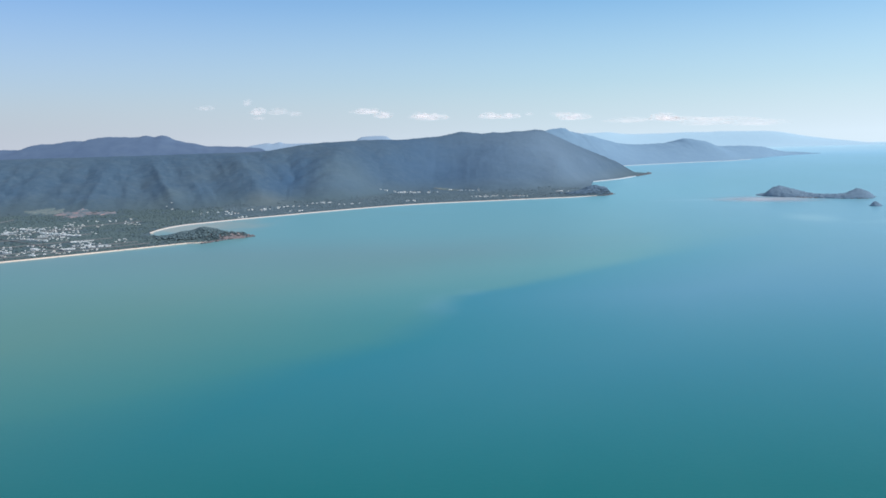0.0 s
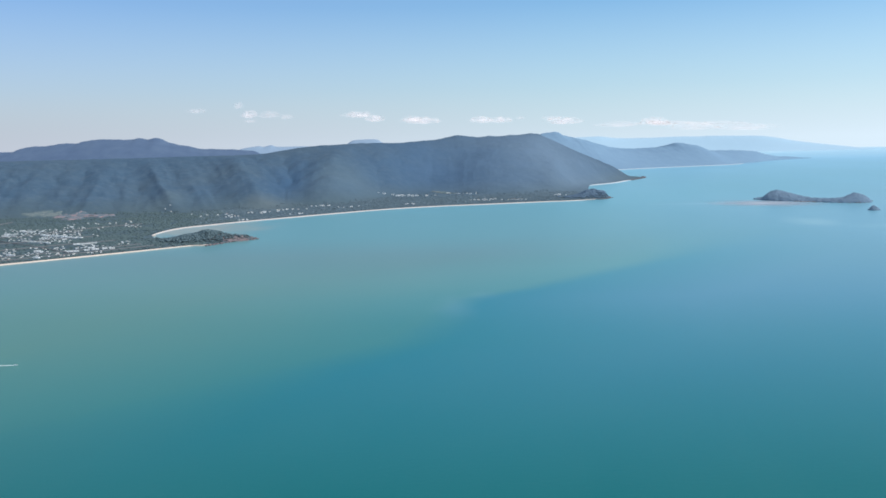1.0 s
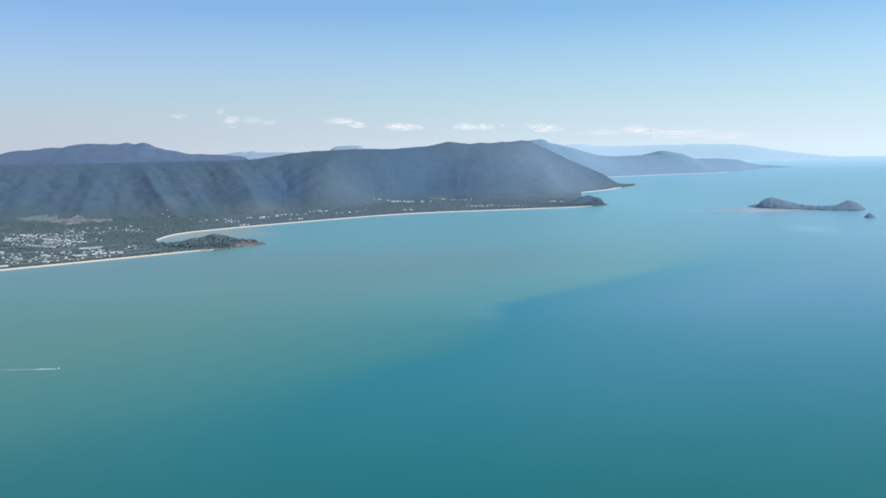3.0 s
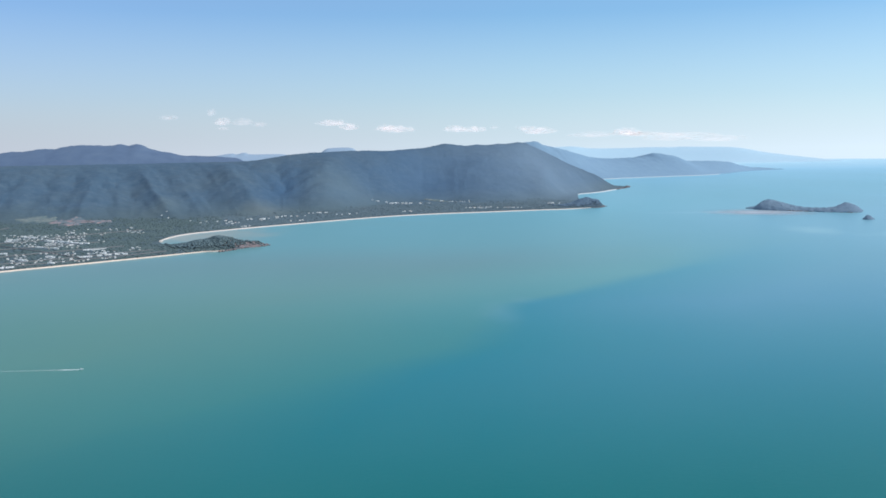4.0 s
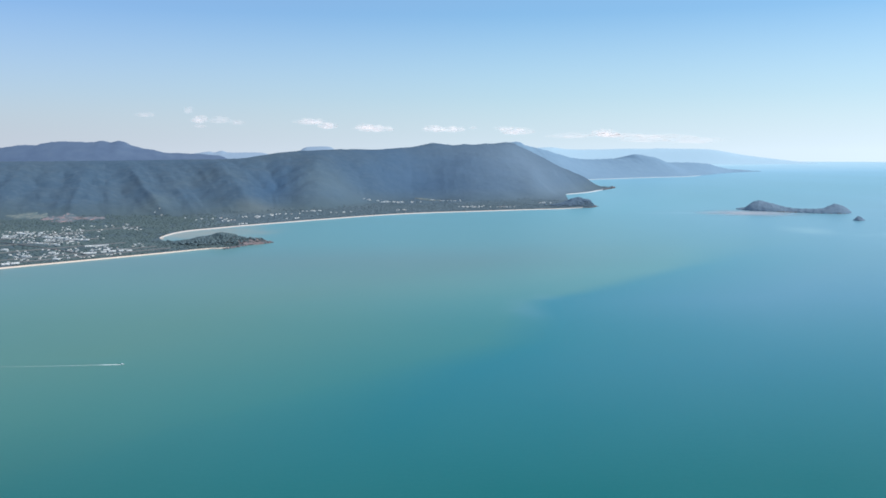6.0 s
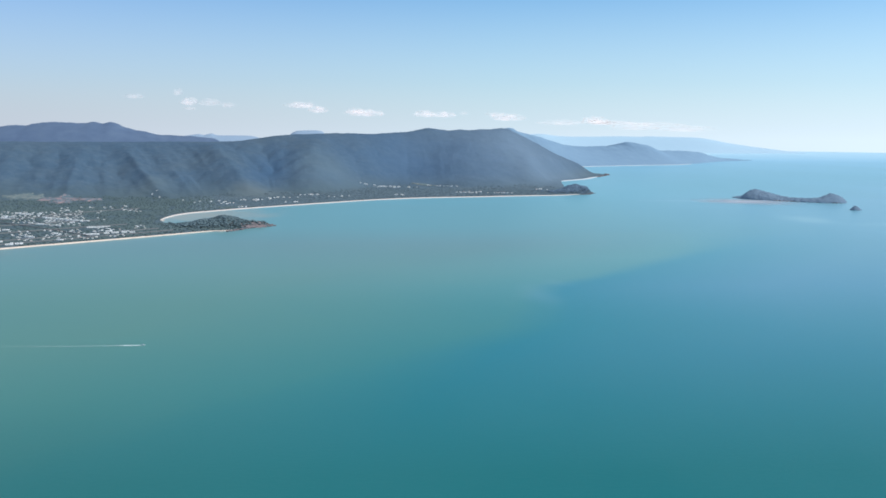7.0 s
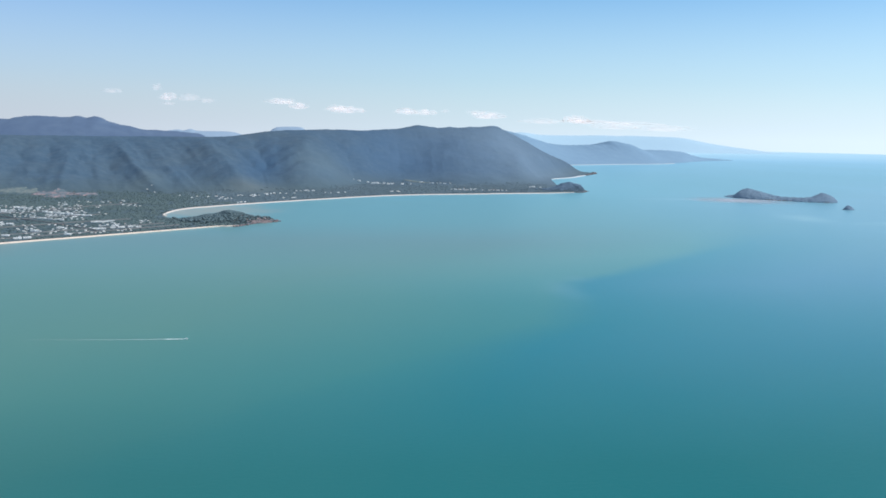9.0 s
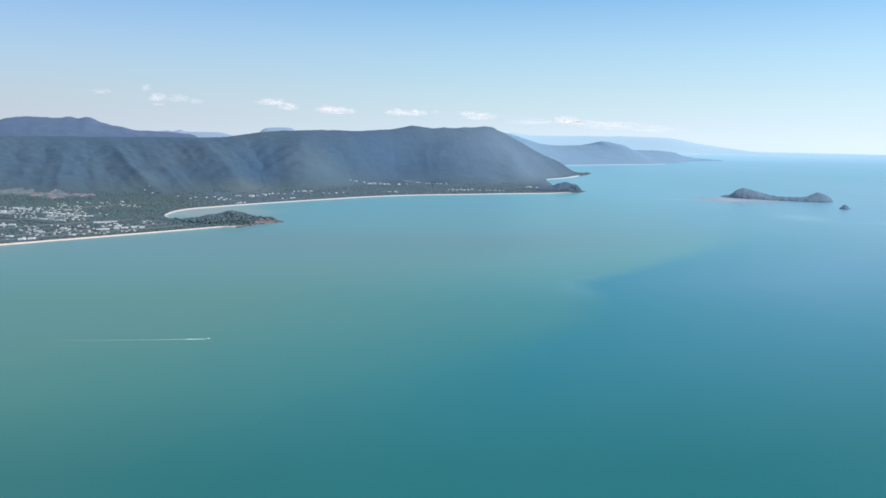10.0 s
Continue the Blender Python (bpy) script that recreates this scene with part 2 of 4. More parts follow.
HEAD_TREES = forest_material("headland_trees", (0.078, 0.12, 0.142), (0.096, 0.14, 0.158), (0.122, 0.164, 0.17), 0.6, 0.02)
# farther trees: foliage made paler and bluer, the haze painted in
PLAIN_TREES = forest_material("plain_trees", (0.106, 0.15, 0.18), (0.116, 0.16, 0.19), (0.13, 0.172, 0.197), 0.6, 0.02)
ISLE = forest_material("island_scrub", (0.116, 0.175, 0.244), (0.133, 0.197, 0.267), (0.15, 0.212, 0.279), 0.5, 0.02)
# the ranges step paler and bluer by distance, aerial haze put into each colour
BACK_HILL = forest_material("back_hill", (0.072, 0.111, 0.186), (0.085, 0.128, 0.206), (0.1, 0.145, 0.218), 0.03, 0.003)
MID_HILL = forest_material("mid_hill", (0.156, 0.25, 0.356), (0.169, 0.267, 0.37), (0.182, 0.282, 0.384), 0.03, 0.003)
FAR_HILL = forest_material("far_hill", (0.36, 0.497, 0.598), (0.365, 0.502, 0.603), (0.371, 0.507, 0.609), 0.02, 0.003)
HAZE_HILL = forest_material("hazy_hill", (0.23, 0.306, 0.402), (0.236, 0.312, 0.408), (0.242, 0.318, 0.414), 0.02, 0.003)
SAND = plain_material("beach_sand", (0.52, 0.45, 0.41), (0.64, 0.565, 0.52), 0.3)
TAN_SAND = plain_material("tan_sand", (0.56, 0.455, 0.385), (0.7, 0.585, 0.5), 0.3)
WET_SAND = plain_material("wet_sand", (0.5, 0.53, 0.55), (0.62, 0.64, 0.65), 0.3)
ROCK = plain_material("shore_rock", (0.115, 0.1, 0.11), (0.215, 0.17, 0.172), 0.4)


def patchy_material(name, scrub, bare, pale):
    """Bare ground broken up by scrub."""
    m = Mat(name, 0.9, 0.2)
    ground = m.ramp(m.noise(0.5, 4, 0.6), [(0.35, bare), (0.65, pale)])
    m.colour(m.mix(m.value(m.noise(1.0, 5, 0.65, m.stretched(0.4, 0.06, 1)), 0.49, 0.62), scrub, ground))
    m.bump(m.noise(0.6, 4, 0.6), 0.4, 0.3)
    return m.m


SOIL = patchy_material("bare_soil", (0.1, 0.14, 0.165), (0.3, 0.165, 0.17), (0.4, 0.3, 0.3))
GRASS = patchy_material("dry_grass", (0.1, 0.14, 0.15), (0.165, 0.178, 0.165), (0.27, 0.262, 0.24))

# ---- sea ----
def build_sea():
    rings = [0, 60, 120, 200, 300, 420, 560, 720, 900, 1150, 1450, 1800, 2300, 2900, 3600, 4300, 4500, 4700, 4900]
    n = 512
    verts, faces = [(-48, 0, 0)], []
    for r in rings[1:]:
        verts += [(-48 + r * math.cos(2 * math.pi * i / n), r * math.sin(2 * math.pi * i / n), 12.0 * max(0.0, (r - 4300) / 600) ** 1.5) for i in range(n)]
    for i in range(n):
        faces.append((0, 1 + i, 1 + (i + 1) % n))
    for k in range(len(rings) - 2):
        a, b = 1 + k * n, 1 + (k + 1) * n
        for i in range(n):
            j = (i + 1) % n
            faces.append((a + i, b + i, b + j, a + j))
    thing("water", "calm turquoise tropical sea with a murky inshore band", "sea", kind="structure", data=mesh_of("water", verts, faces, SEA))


build_sea()

# ---- land ----
PIVOT = np.array([-48.0, 0.0])
NEAR_BEACH = [(-900, -120), (-562, 282), (-422.5, 442.5), (-306.5, 556.5), (-268.5, 591.5), (-225, 632), (-195, 661)]
HEAD = [(-180, 664), (-165, 692), (-152.5, 703), (-157, 714), (-178, 715), (-200, 718), (-222, 722), (-243, 731)]
BAY_BEACH = [(-250, 748), (-249, 780), (-244, 802), (-235, 821), (-224, 834), (-202, 861), (-183, 881), (-163, 901), (-136, 928), (-107, 956), (-77, 984), (-44, 1008), (-10, 1026), (23, 1038), (59, 1049), (95, 1062), (132, 1074), (161, 1082)]
PALM_HEAD = [(203, 1101), (220, 1130), (219, 1181), (213, 1230), (217, 1286)]
END_BEACH = [(217, 1286), (245, 1435), (302, 1506), (350, 1600)]
END = [(395, 1692), (400, 1730), (380, 1800), (340, 1900), (200, 2200)]
INLAND = [(-300, 3200), (-2600, 3200), (-2600, -120)]
COAST = np.array(NEAR_BEACH + HEAD + BAY_BEACH + PALM_HEAD + END_BEACH[1:] + END + INLAND, float)


def coast_distance(x, y):
    """Distance from the shore, positive on land."""
    best = np.full(x.shape, 1e9)
    inside = np.zeros(x.shape, bool)
    for (ax, ay), (bx, by) in zip(COAST, np.roll(COAST, -1, axis=0)):
        dx, dy = bx - ax, by - ay
        t = np.clip(((x - ax) * dx + (y - ay) * dy) / (dx * dx + dy * dy), 0, 1)
        best = np.minimum(best, np.hypot(x - ax - t * dx, y - ay - t * dy))
        if ay != by:
            cross = (ay > y) != (by > y)
            inside ^= cross & (x < (bx - ax) * (y - ay) / (by - ay) + ax)
    return np.where(inside, best, -best)


# hill foot: azimuth from the pivot, distance; crest: azimuth, distance, height
FOOT = np.array([(-70, 900), (-40, 1000), (-23.5, 1038), (-20.5, 1021), (-16, 1046), (-14.1, 1000), (-9.9, 1031), (-3.3, 1110), (-0.5, 1240), (2.5, 1265), (6.1, 1225), (10.3, 1285), (13.1, 1546), (14.7, 1748), (30, 1800)])
CREST = np.array([(-70, 1330, 60), (-22.8, 1330, 59.5), (-16.7, 1330, 60.2), (-11.6, 1340, 61.2), (-9.4, 1350, 62.5), (-7.3, 1385, 70.5), (-5.8, 1402, 73.5), (-3.1, 1450, 76), (-0.65, 1499, 75.5), (1.5, 1549, 80), (2.84, 1597, 88),
                  (4.2, 1596, 82.4), (4.9, 1596, 85.6), (5.5, 1595, 83.4), (6.3, 1595, 86.4), (6.8, 1595, 85.4), (7.6, 1595, 89), (8.1, 1595, 87), (8.95, 1614, 76), (10.05, 1643, 60), (11.4, 1673, 39), (12.7, 1712, 22), (14.0, 1771, 4), (30, 1850, 0)])


def eased(table, column):
    """One column of a table over the bearing, its corners rounded."""
    fine = np.interp(BEARINGS, table[:, 0], table[:, column])
    for _ in range(2):
        fine = np.convolve(np.pad(fine, 10, mode="edge"), np.ones(21) / 21, "valid")
    return fine


BEARINGS = np.arange(-70, 30.01, 0.1)
FOOT = np.stack([BEARINGS, eased(FOOT, 1)], 1)
CREST = np.stack([BEARINGS, eased(CREST, 1), np.interp(BEARINGS, CREST[:, 0], CREST[:, 2])], 1)


# main spurs of the range: azimuth at the crest and at the foot, half width in degrees, height
SPURS = ((-33, -34, 2.0, 6), (-29, -30, 1.8, 6), (-25.8, -26.5, 1.6, 6), (-22.3, -23.6, 1.4, 6), (-20.2, -21.9, 0.8, 4), (-18.3, -20.1, 1.3, 14), (-17.6, -17.6, 0.7, 5), (-16.9, -14.5, 1.4, 16), (-14.8, -12.6, 0.8, 5),
         (-12.2, -8.7, 1.9, 22), (-8.4, -7.2, 1.7, -9), (-4.7, -5.0, 2.6, 17), (-2.6, -0.6, 0.8, 6), (1.2, 1.8, 2.2, -8), (6.0, 4.2, 3.0, 9), (9.0, 11.6, 2.8, 7))


RIBS = np.array([(-36, -0.7, 2.2, 0.3), (-18.3, -1, 2.9, 0.2), (-17.4, 0, 2.5, 0.2), (-16.4, 1, 2.9, 0.2), (-10.5, 1, 2.8, 0.2), (-8.6, 0.6, 1.9, 0.4), (-6.2, -0.3, 2.0, 0.6),
                 (-4.6, 0.5, 2.2, 0.8), (0, 1, 2.2, 1), (2.6, 0.2, 0.7, 1), (4.4, -0.6, 1.3, 1), (6, 0, 2.0, 1), (7.6, 1, 1.8, 1), (15, 1, 1.2, 1)])


def carve_range():
    """Heights of the range on a grid of azimuth and of the way from foot to crest, with valleys cut by running water."""
    az = np.arange(-36, 15.01, 0.15)
    s = np.linspace(0, 1, 92)
    A, S = np.meshgrid(az, s)
    foot, crest, top = np.interp(A, FOOT[:, 0], FOOT[:, 1]), np.interp(A, CREST[:, 0], CREST[:, 1]), np.interp(A, CREST[:, 0], CREST[:, 2])
    R = foot + (crest - foot) * S
    x, y = PIVOT[0] + R * np.sin(np.radians(A)), PIVOT[1] + R * np.cos(np.radians(A))
    # the bumps of the crest die out down the slope
    wide = np.convolve(np.pad(top[0], 30, mode='edge'), np.ones(61) / 61, 'valid')[None, :]
    plan = (wide + (top - wide) * S ** 3) * (0.45 * S + 0.55 * step(0, 1, S))
    h = plan + np.sin(math.pi * S) * ((13 - 7 * step(-7, 3, A)) * (fbm(x / 90, y / 90, 4, 11) - 0.5) + 9 * (1 - 0.75 * step(-9, 2, A)) * (vnoise(x / 12, y / 12, 13) - 0.5)) * (top / 75)
    for top_az, foot_az, wide, high in SPURS:
        off = np.abs(A + 0.5 * (fbm(x / 50, y / 50, 3, 17) - 0.5) - foot_az - (top_az - foot_az) * S) / (wide * (1.25 - 0.55 * S))
        h = h + np.sin(math.pi * S ** 0.7) * high * ((np.exp(-2.2 * off * off) if wide > 2.1 or high < 0 else np.clip(1 - off, 0, 1)) - 0.3 * np.exp(-off * off / 4))
    ns, na = h.shape
    idx = np.arange(ns * na).reshape(ns, na)
    move = [(-1, 0), (1, 0), (0, -1), (0, 1), (-1, -1), (-1, 1), (1, -1), (1, 1)]
    cell = 5.5
    inner = (slice(1, -1), slice(1, -1))
    soft = (0.075 - 0.05 * step(-9, 3, A)).ravel().tolist()
    for turn in range(22):
        best, to, far = np.full(h.shape, 1e-4), idx.copy(), np.full(h.shape, cell)
        for di, dj in move:
            d = np.roll(np.roll(h, -di, 0), -dj, 1)
            dist = (3.4 if dj == 0 else 3.6 if di == 0 else 5.0)
            drop = (h - d) / dist
            better = drop > best
            better[0, :] = False
            better[-1, :] &= di <= 0
            better[:, 0] &= dj >= 0
            better[:, -1] &= dj <= 0
            best, to, far = np.where(better, drop, best), np.where(better, np.roll(np.roll(idx, -di, 0), -dj, 1), to), np.where(better, dist, far)
        flat, rec, dist = h.ravel().tolist(), to.ravel().tolist(), far.ravel().tolist()
        order = np.argsort(-h.ravel()).tolist()
        area = [1.0] * len(flat)
        for i in order:
            if rec[i] != i:
                area[rec[i]] += area[i]
        for i in reversed(order):
            j = rec[i]
            if j != i:
                f = soft[i] * area[i] ** 0.42 / dist[i]
                flat[i] = (flat[i] + f * flat[j]) / (1 + f)
        h = np.array(flat).reshape(ns, na)
        # soil creep rounds the ridges; the foot and the crest hold
        lap = h[2:, 1:-1] + h[:-2, 1:-1] + h[1:-1, 2:] + h[1:-1, :-2] - 4 * h[inner]
        h[inner] += 0.035 * lap
        h[0], h[-1] = 0, plan[-1]
        h = np.maximum(h, plan * 0.42) + 0.012 * plan * (1 - S)
    # the seaward end of the range is smooth
    even = sum(np.roll(h, k, 1) for k in range(-9, 10)) / 19
    h = h + (even - h) * 0.85 * step(-1, 5, A) * step(14.5, 12.5, A)
    # ribs that run slantwise down from the crest: bearing, lean, height, spacing
    lean, high, gap = (np.interp(A, RIBS[:, 0], RIBS[:, k]) for k in (1, 2, 3))
    q = A + 0.35 * (fbm(x / 45, y / 45, 3, 23) - 0.5) - 2.6 * lean * (1 - S)
    rib = 1 - np.abs(2 * vnoise(q / 0.7, 1.2 * S + 0 * q, 29) - 1)
    broad = 1 - np.abs(2 * vnoise(q / 1.5, 0.8 * S + 0 * q, 31) - 1)
    fine = 1 - np.abs(2 * vnoise(q / 0.33, 2.0 * S + 0 * q, 37) - 1)
    rib = (rib - 0.5) * (1 - gap) + 1.5 * gap * (broad - 0.5) + 0.35 * (1 - gap) * (fine - 0.5)
    return az, s, 0.6 * h + 0.4 * plan + np.sin(math.pi * S ** 0.8) * high * rib


CARVED = carve_range()


def carved_height(az, s):
    a, _, h = CARVED
    fi, fj = np.clip(s, 0, 0.99999) * (h.shape[0] - 1), np.clip((az - a[0]) / 0.15, 0, h.shape[1] - 1.001)
    i, j = fi.astype(int), fj.astype(int)
    u, v = fi - i, fj - j
    return (h[i, j] * (1 - u) + h[i + 1, j] * u) * (1 - v) + (h[i, j + 1] * (1 - u) + h[i + 1, j + 1] * u) * v


def land_height(x, y):
    sd = coast_distance(x, y)
    px, py = x - PIVOT[0], y - PIVOT[1]
    az, r = np.degrees(np.arctan2(px, py)), np.hypot(px, py)
    foot, crest, top = np.interp(az, FOOT[:, 0], FOOT[:, 1]), np.interp(az, CREST[:, 0], CREST[:, 1]), np.interp(az, CREST[:, 0], CREST[:, 2])
    foot = foot + 40 * (fbm(x / 90, y / 90, 3, 5) - 0.5)
    s = np.clip((r - foot) / (crest - foot), 0, 1)
    hill = carved_height(az + 0.25 * (fbm(x / 40, y / 40, 2, 31) - 0.5), s) * np.where(s > 0, 1, 0)
    past = np.clip((r - crest) / 700, 0, 1)
    hill = np.where(r > crest, top * (1 - 0.3 * past), hill)
    hill = hill + step(0.05, 0.4, s) * 1.6 * (fbm(x / 18, y / 18, 4, 41) - 0.5)
    plain = 0.7 * step(0, 10, sd) + np.clip(sd, 0, 400) * 0.006
    h = plain * (1 - step(0, 0.5, s)) + np.maximum(hill, 0) * step(5, 60, sd)

    def knoll(ax, ay, bx, by, wide, high):
        dx, dy = bx - ax, by - ay
        t = np.clip(((x - ax) * dx + (y - ay) * dy) / (dx * dx + dy * dy), 0, 1)
        d = np.hypot(x - ax - t * dx, y - ay - t * dy) / wide
        return high * np.exp(-d * d) * (0.75 + 0.5 * fbm(x / 14, y / 14, 3, 51))
    h = h + step(0, 14, sd) * knoll(-203, 701, -190, 702, 12, 3.6) + step(0, 5, sd) * knoll(-190, 702, -158, 702, 9, 3.2)
    h = h + step(0, 6, sd) * (knoll(184, 1132, 198, 1138, 20, 2.4) + knoll(198, 1140, 209, 1143, 16, 7.0))
    return np.where(sd > 0, h, np.maximum(sd * 0.12, -3)), sd


def build_land():
    az = np.radians(np.arange(-62, 20.01, 0.085))
    r = np.r_[np.arange(470, 1120, 3.6), np.arange(1120, 1850, 6.0), np.arange(1850, 3300, 60)]
    A, Rr = np.meshgrid(az, r)
    x, y = PIVOT[0] + Rr * np.sin(A), PIVOT[1] + Rr * np.cos(A)
    h, sd = land_height(x, y)
    tree = step(4, 9, sd)
    h = h + tree * 0.4 * (vnoise(x / 1.9, y / 1.9, 61) - 0.3) * np.where(Rr < 1200, 1, 1.6)
    nr, na = x.shape
    idx = np.arange(nr * na).reshape(nr, na)
    quads = np.stack([idx[:-1, :-1], idx[:-1, 1:], idx[1:, 1:], idx[1:, :-1]], -1).reshape(-1, 4)
    hf = h.ravel()
    quads = quads[(hf[quads] > -1.0).any(1)]
    used = np.unique(quads)
    remap = np.full(nr * na, -1)
    remap[used] = np.arange(len(used))
    verts = np.stack([x.ravel(), y.ravel(), hf], 1)[used]
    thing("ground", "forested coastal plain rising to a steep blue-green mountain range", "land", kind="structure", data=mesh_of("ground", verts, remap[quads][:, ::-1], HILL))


build_land()


def loft_range(name, label, front, crest, depth, material, seed, n=260, spurs=10.0, spacing=90.0, base=-1.0, ragged=2.0):
    """A hill range: its foot line, its crest line with heights, and a back slope."""
    f, c = smooth_line(front, n), smooth_line(crest, n)
    ss = np.r_[np.linspace(0, 1, 26), 1.15, 1.4, 1.8]
    along = np.r_[0, np.cumsum(np.linalg.norm(np.diff(c[:, :2], axis=0), axis=1))]
    away = c[:, :2] - f
    away /= np.linalg.norm(away, axis=1)[:, None] + 1e-6
    # the bumps of the crest die out down the slope
    wide = np.convolve(np.pad(c[:, 2], 20, mode='edge'), np.ones(41) / 41, 'valid')
    verts = []
    for s in ss:
        k = min(s, 1)
        xy = f + (c[:, :2] - f) * k + away * depth * max(0, s - 1)
        z = (wide + (c[:, 2] - wide) * k ** 4) * (0.4 * k + 0.6 * k * k * (3 - 2 * k))
        sp = 1 - np.abs(2 * vnoise(along / spacing + 0.4 * s, 0 * along + s * 0.8, seed) - 1)
        z = z + math.sin(math.pi * k) * spurs * (sp - 0.5) * np.clip(c[:, 2] / 50, 0, 1)
        z = z + 0.004 * spurs * c[:, 2] * (fbm(along / 30, 0 * along + s * 3, 3, seed + 7) - 0.5) * 3
        z = z + k * ragged * (vnoise(along / 7, 0 * along + s * 9, seed + 3) - 0.5)
        if s > 1:
            z = c[:, 2] * (1 - 0.6 * (s - 1)) - 1
        verts += [(xy[i, 0], xy[i, 1], max(base, z[i]) if s > 0 else base) for i in range(n)]
    faces = [(k * n + i, k * n + i + 1, (k + 1) * n + i + 1, (k + 1) * n + i) for k in range(len(ss) - 1) for i in range(n - 1)]
    return thing(name, label, "mountain range", kind="structure", data=mesh_of(name, verts, faces, material))


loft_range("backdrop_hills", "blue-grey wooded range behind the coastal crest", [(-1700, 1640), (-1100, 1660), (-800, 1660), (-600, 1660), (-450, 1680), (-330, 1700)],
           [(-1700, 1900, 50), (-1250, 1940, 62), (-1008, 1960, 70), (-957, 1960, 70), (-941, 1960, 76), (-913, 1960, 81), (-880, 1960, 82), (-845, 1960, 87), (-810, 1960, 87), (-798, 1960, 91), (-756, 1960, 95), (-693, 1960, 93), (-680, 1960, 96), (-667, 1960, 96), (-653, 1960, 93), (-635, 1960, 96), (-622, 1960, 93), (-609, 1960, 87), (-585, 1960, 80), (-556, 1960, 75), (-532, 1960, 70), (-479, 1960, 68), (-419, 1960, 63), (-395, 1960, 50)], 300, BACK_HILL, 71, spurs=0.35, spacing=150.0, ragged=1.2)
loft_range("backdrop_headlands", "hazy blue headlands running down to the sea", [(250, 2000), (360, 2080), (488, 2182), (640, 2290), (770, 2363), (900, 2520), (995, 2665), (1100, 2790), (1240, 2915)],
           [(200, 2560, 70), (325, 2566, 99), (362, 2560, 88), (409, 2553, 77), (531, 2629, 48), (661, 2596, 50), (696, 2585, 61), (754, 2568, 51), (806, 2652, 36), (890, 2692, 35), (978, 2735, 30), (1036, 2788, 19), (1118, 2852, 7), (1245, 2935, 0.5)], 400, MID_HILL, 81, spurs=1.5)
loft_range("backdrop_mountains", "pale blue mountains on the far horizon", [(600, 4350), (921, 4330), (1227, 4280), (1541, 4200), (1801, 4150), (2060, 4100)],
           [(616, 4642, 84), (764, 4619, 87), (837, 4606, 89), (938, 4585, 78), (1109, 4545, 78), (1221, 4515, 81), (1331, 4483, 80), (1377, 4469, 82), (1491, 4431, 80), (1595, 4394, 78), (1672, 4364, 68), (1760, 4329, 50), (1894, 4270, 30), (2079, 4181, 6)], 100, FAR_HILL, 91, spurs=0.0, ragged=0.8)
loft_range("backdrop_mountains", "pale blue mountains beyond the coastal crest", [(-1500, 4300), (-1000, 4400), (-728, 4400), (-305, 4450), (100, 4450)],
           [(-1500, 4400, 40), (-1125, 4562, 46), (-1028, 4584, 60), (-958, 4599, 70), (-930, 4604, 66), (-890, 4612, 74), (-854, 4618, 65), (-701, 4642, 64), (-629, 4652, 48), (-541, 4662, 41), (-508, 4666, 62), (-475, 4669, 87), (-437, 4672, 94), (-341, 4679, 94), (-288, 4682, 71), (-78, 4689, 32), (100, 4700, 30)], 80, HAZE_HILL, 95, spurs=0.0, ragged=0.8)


def beach(name, label, points, wide, n, material):
    """A sand strip along a shore line, land on its left hand."""
    c = smooth_line(points, n)
    d = np.gradient(c, axis=0)
    d /= np.linalg.norm(d, axis=1)[:, None]
    side = np.stack([-d[:, 1], d[:, 0]], 1)
    s = np.linspace(0, 400, n)
    w = wide * (0.75 + 0.5 * fbm(s / 9, 0 * s, 3, 7)) * np.clip(np.minimum(np.arange(n) / (0.12 * n), np.arange(n)[::-1] / (0.2 * n)), 0.06, 1)
    verts = []
    for k, z in ((-0.35, -0.25), (0.0, 0.1), (0.5, 0.45), (1.0, 0.8), (1.1, -0.5)):
        verts += [(c[i, 0] + side[i, 0] * w[i] * k, c[i, 1] + side[i, 1] * w[i] * k, z) for i in range(n)]
    faces = [(k * n + i, k * n + i + 1, (k + 1) * n + i + 1, (k + 1) * n + i) for k in range(4) for i in range(n - 1)]
    return thing(name, label, "beach", kind="structure", data=mesh_of(name, verts, faces, material))


beach("beach_1", "pale sandy beach in front of the seaside town", NEAR_BEACH + [(-186, 664), (-178, 668)], 2.2, 500, TAN_SAND)
beach("beach_2", "long pale sandy beach curving round the bay", [(-246, 745)] + BAY_BEACH + [(196, 1101)], 2.2, 700, SAND)
beach("beach_3", "short sandy beach below the mountain slope", END_BEACH[1:], 5.5, 120, WET_SAND)
beach("beach_4", "far pale strand below the hazy headlands", [(330, 2054), (400, 2108), (488, 2178), (640, 2284), (770, 2357), (850, 2450)], 5.0, 160, WET_SAND)


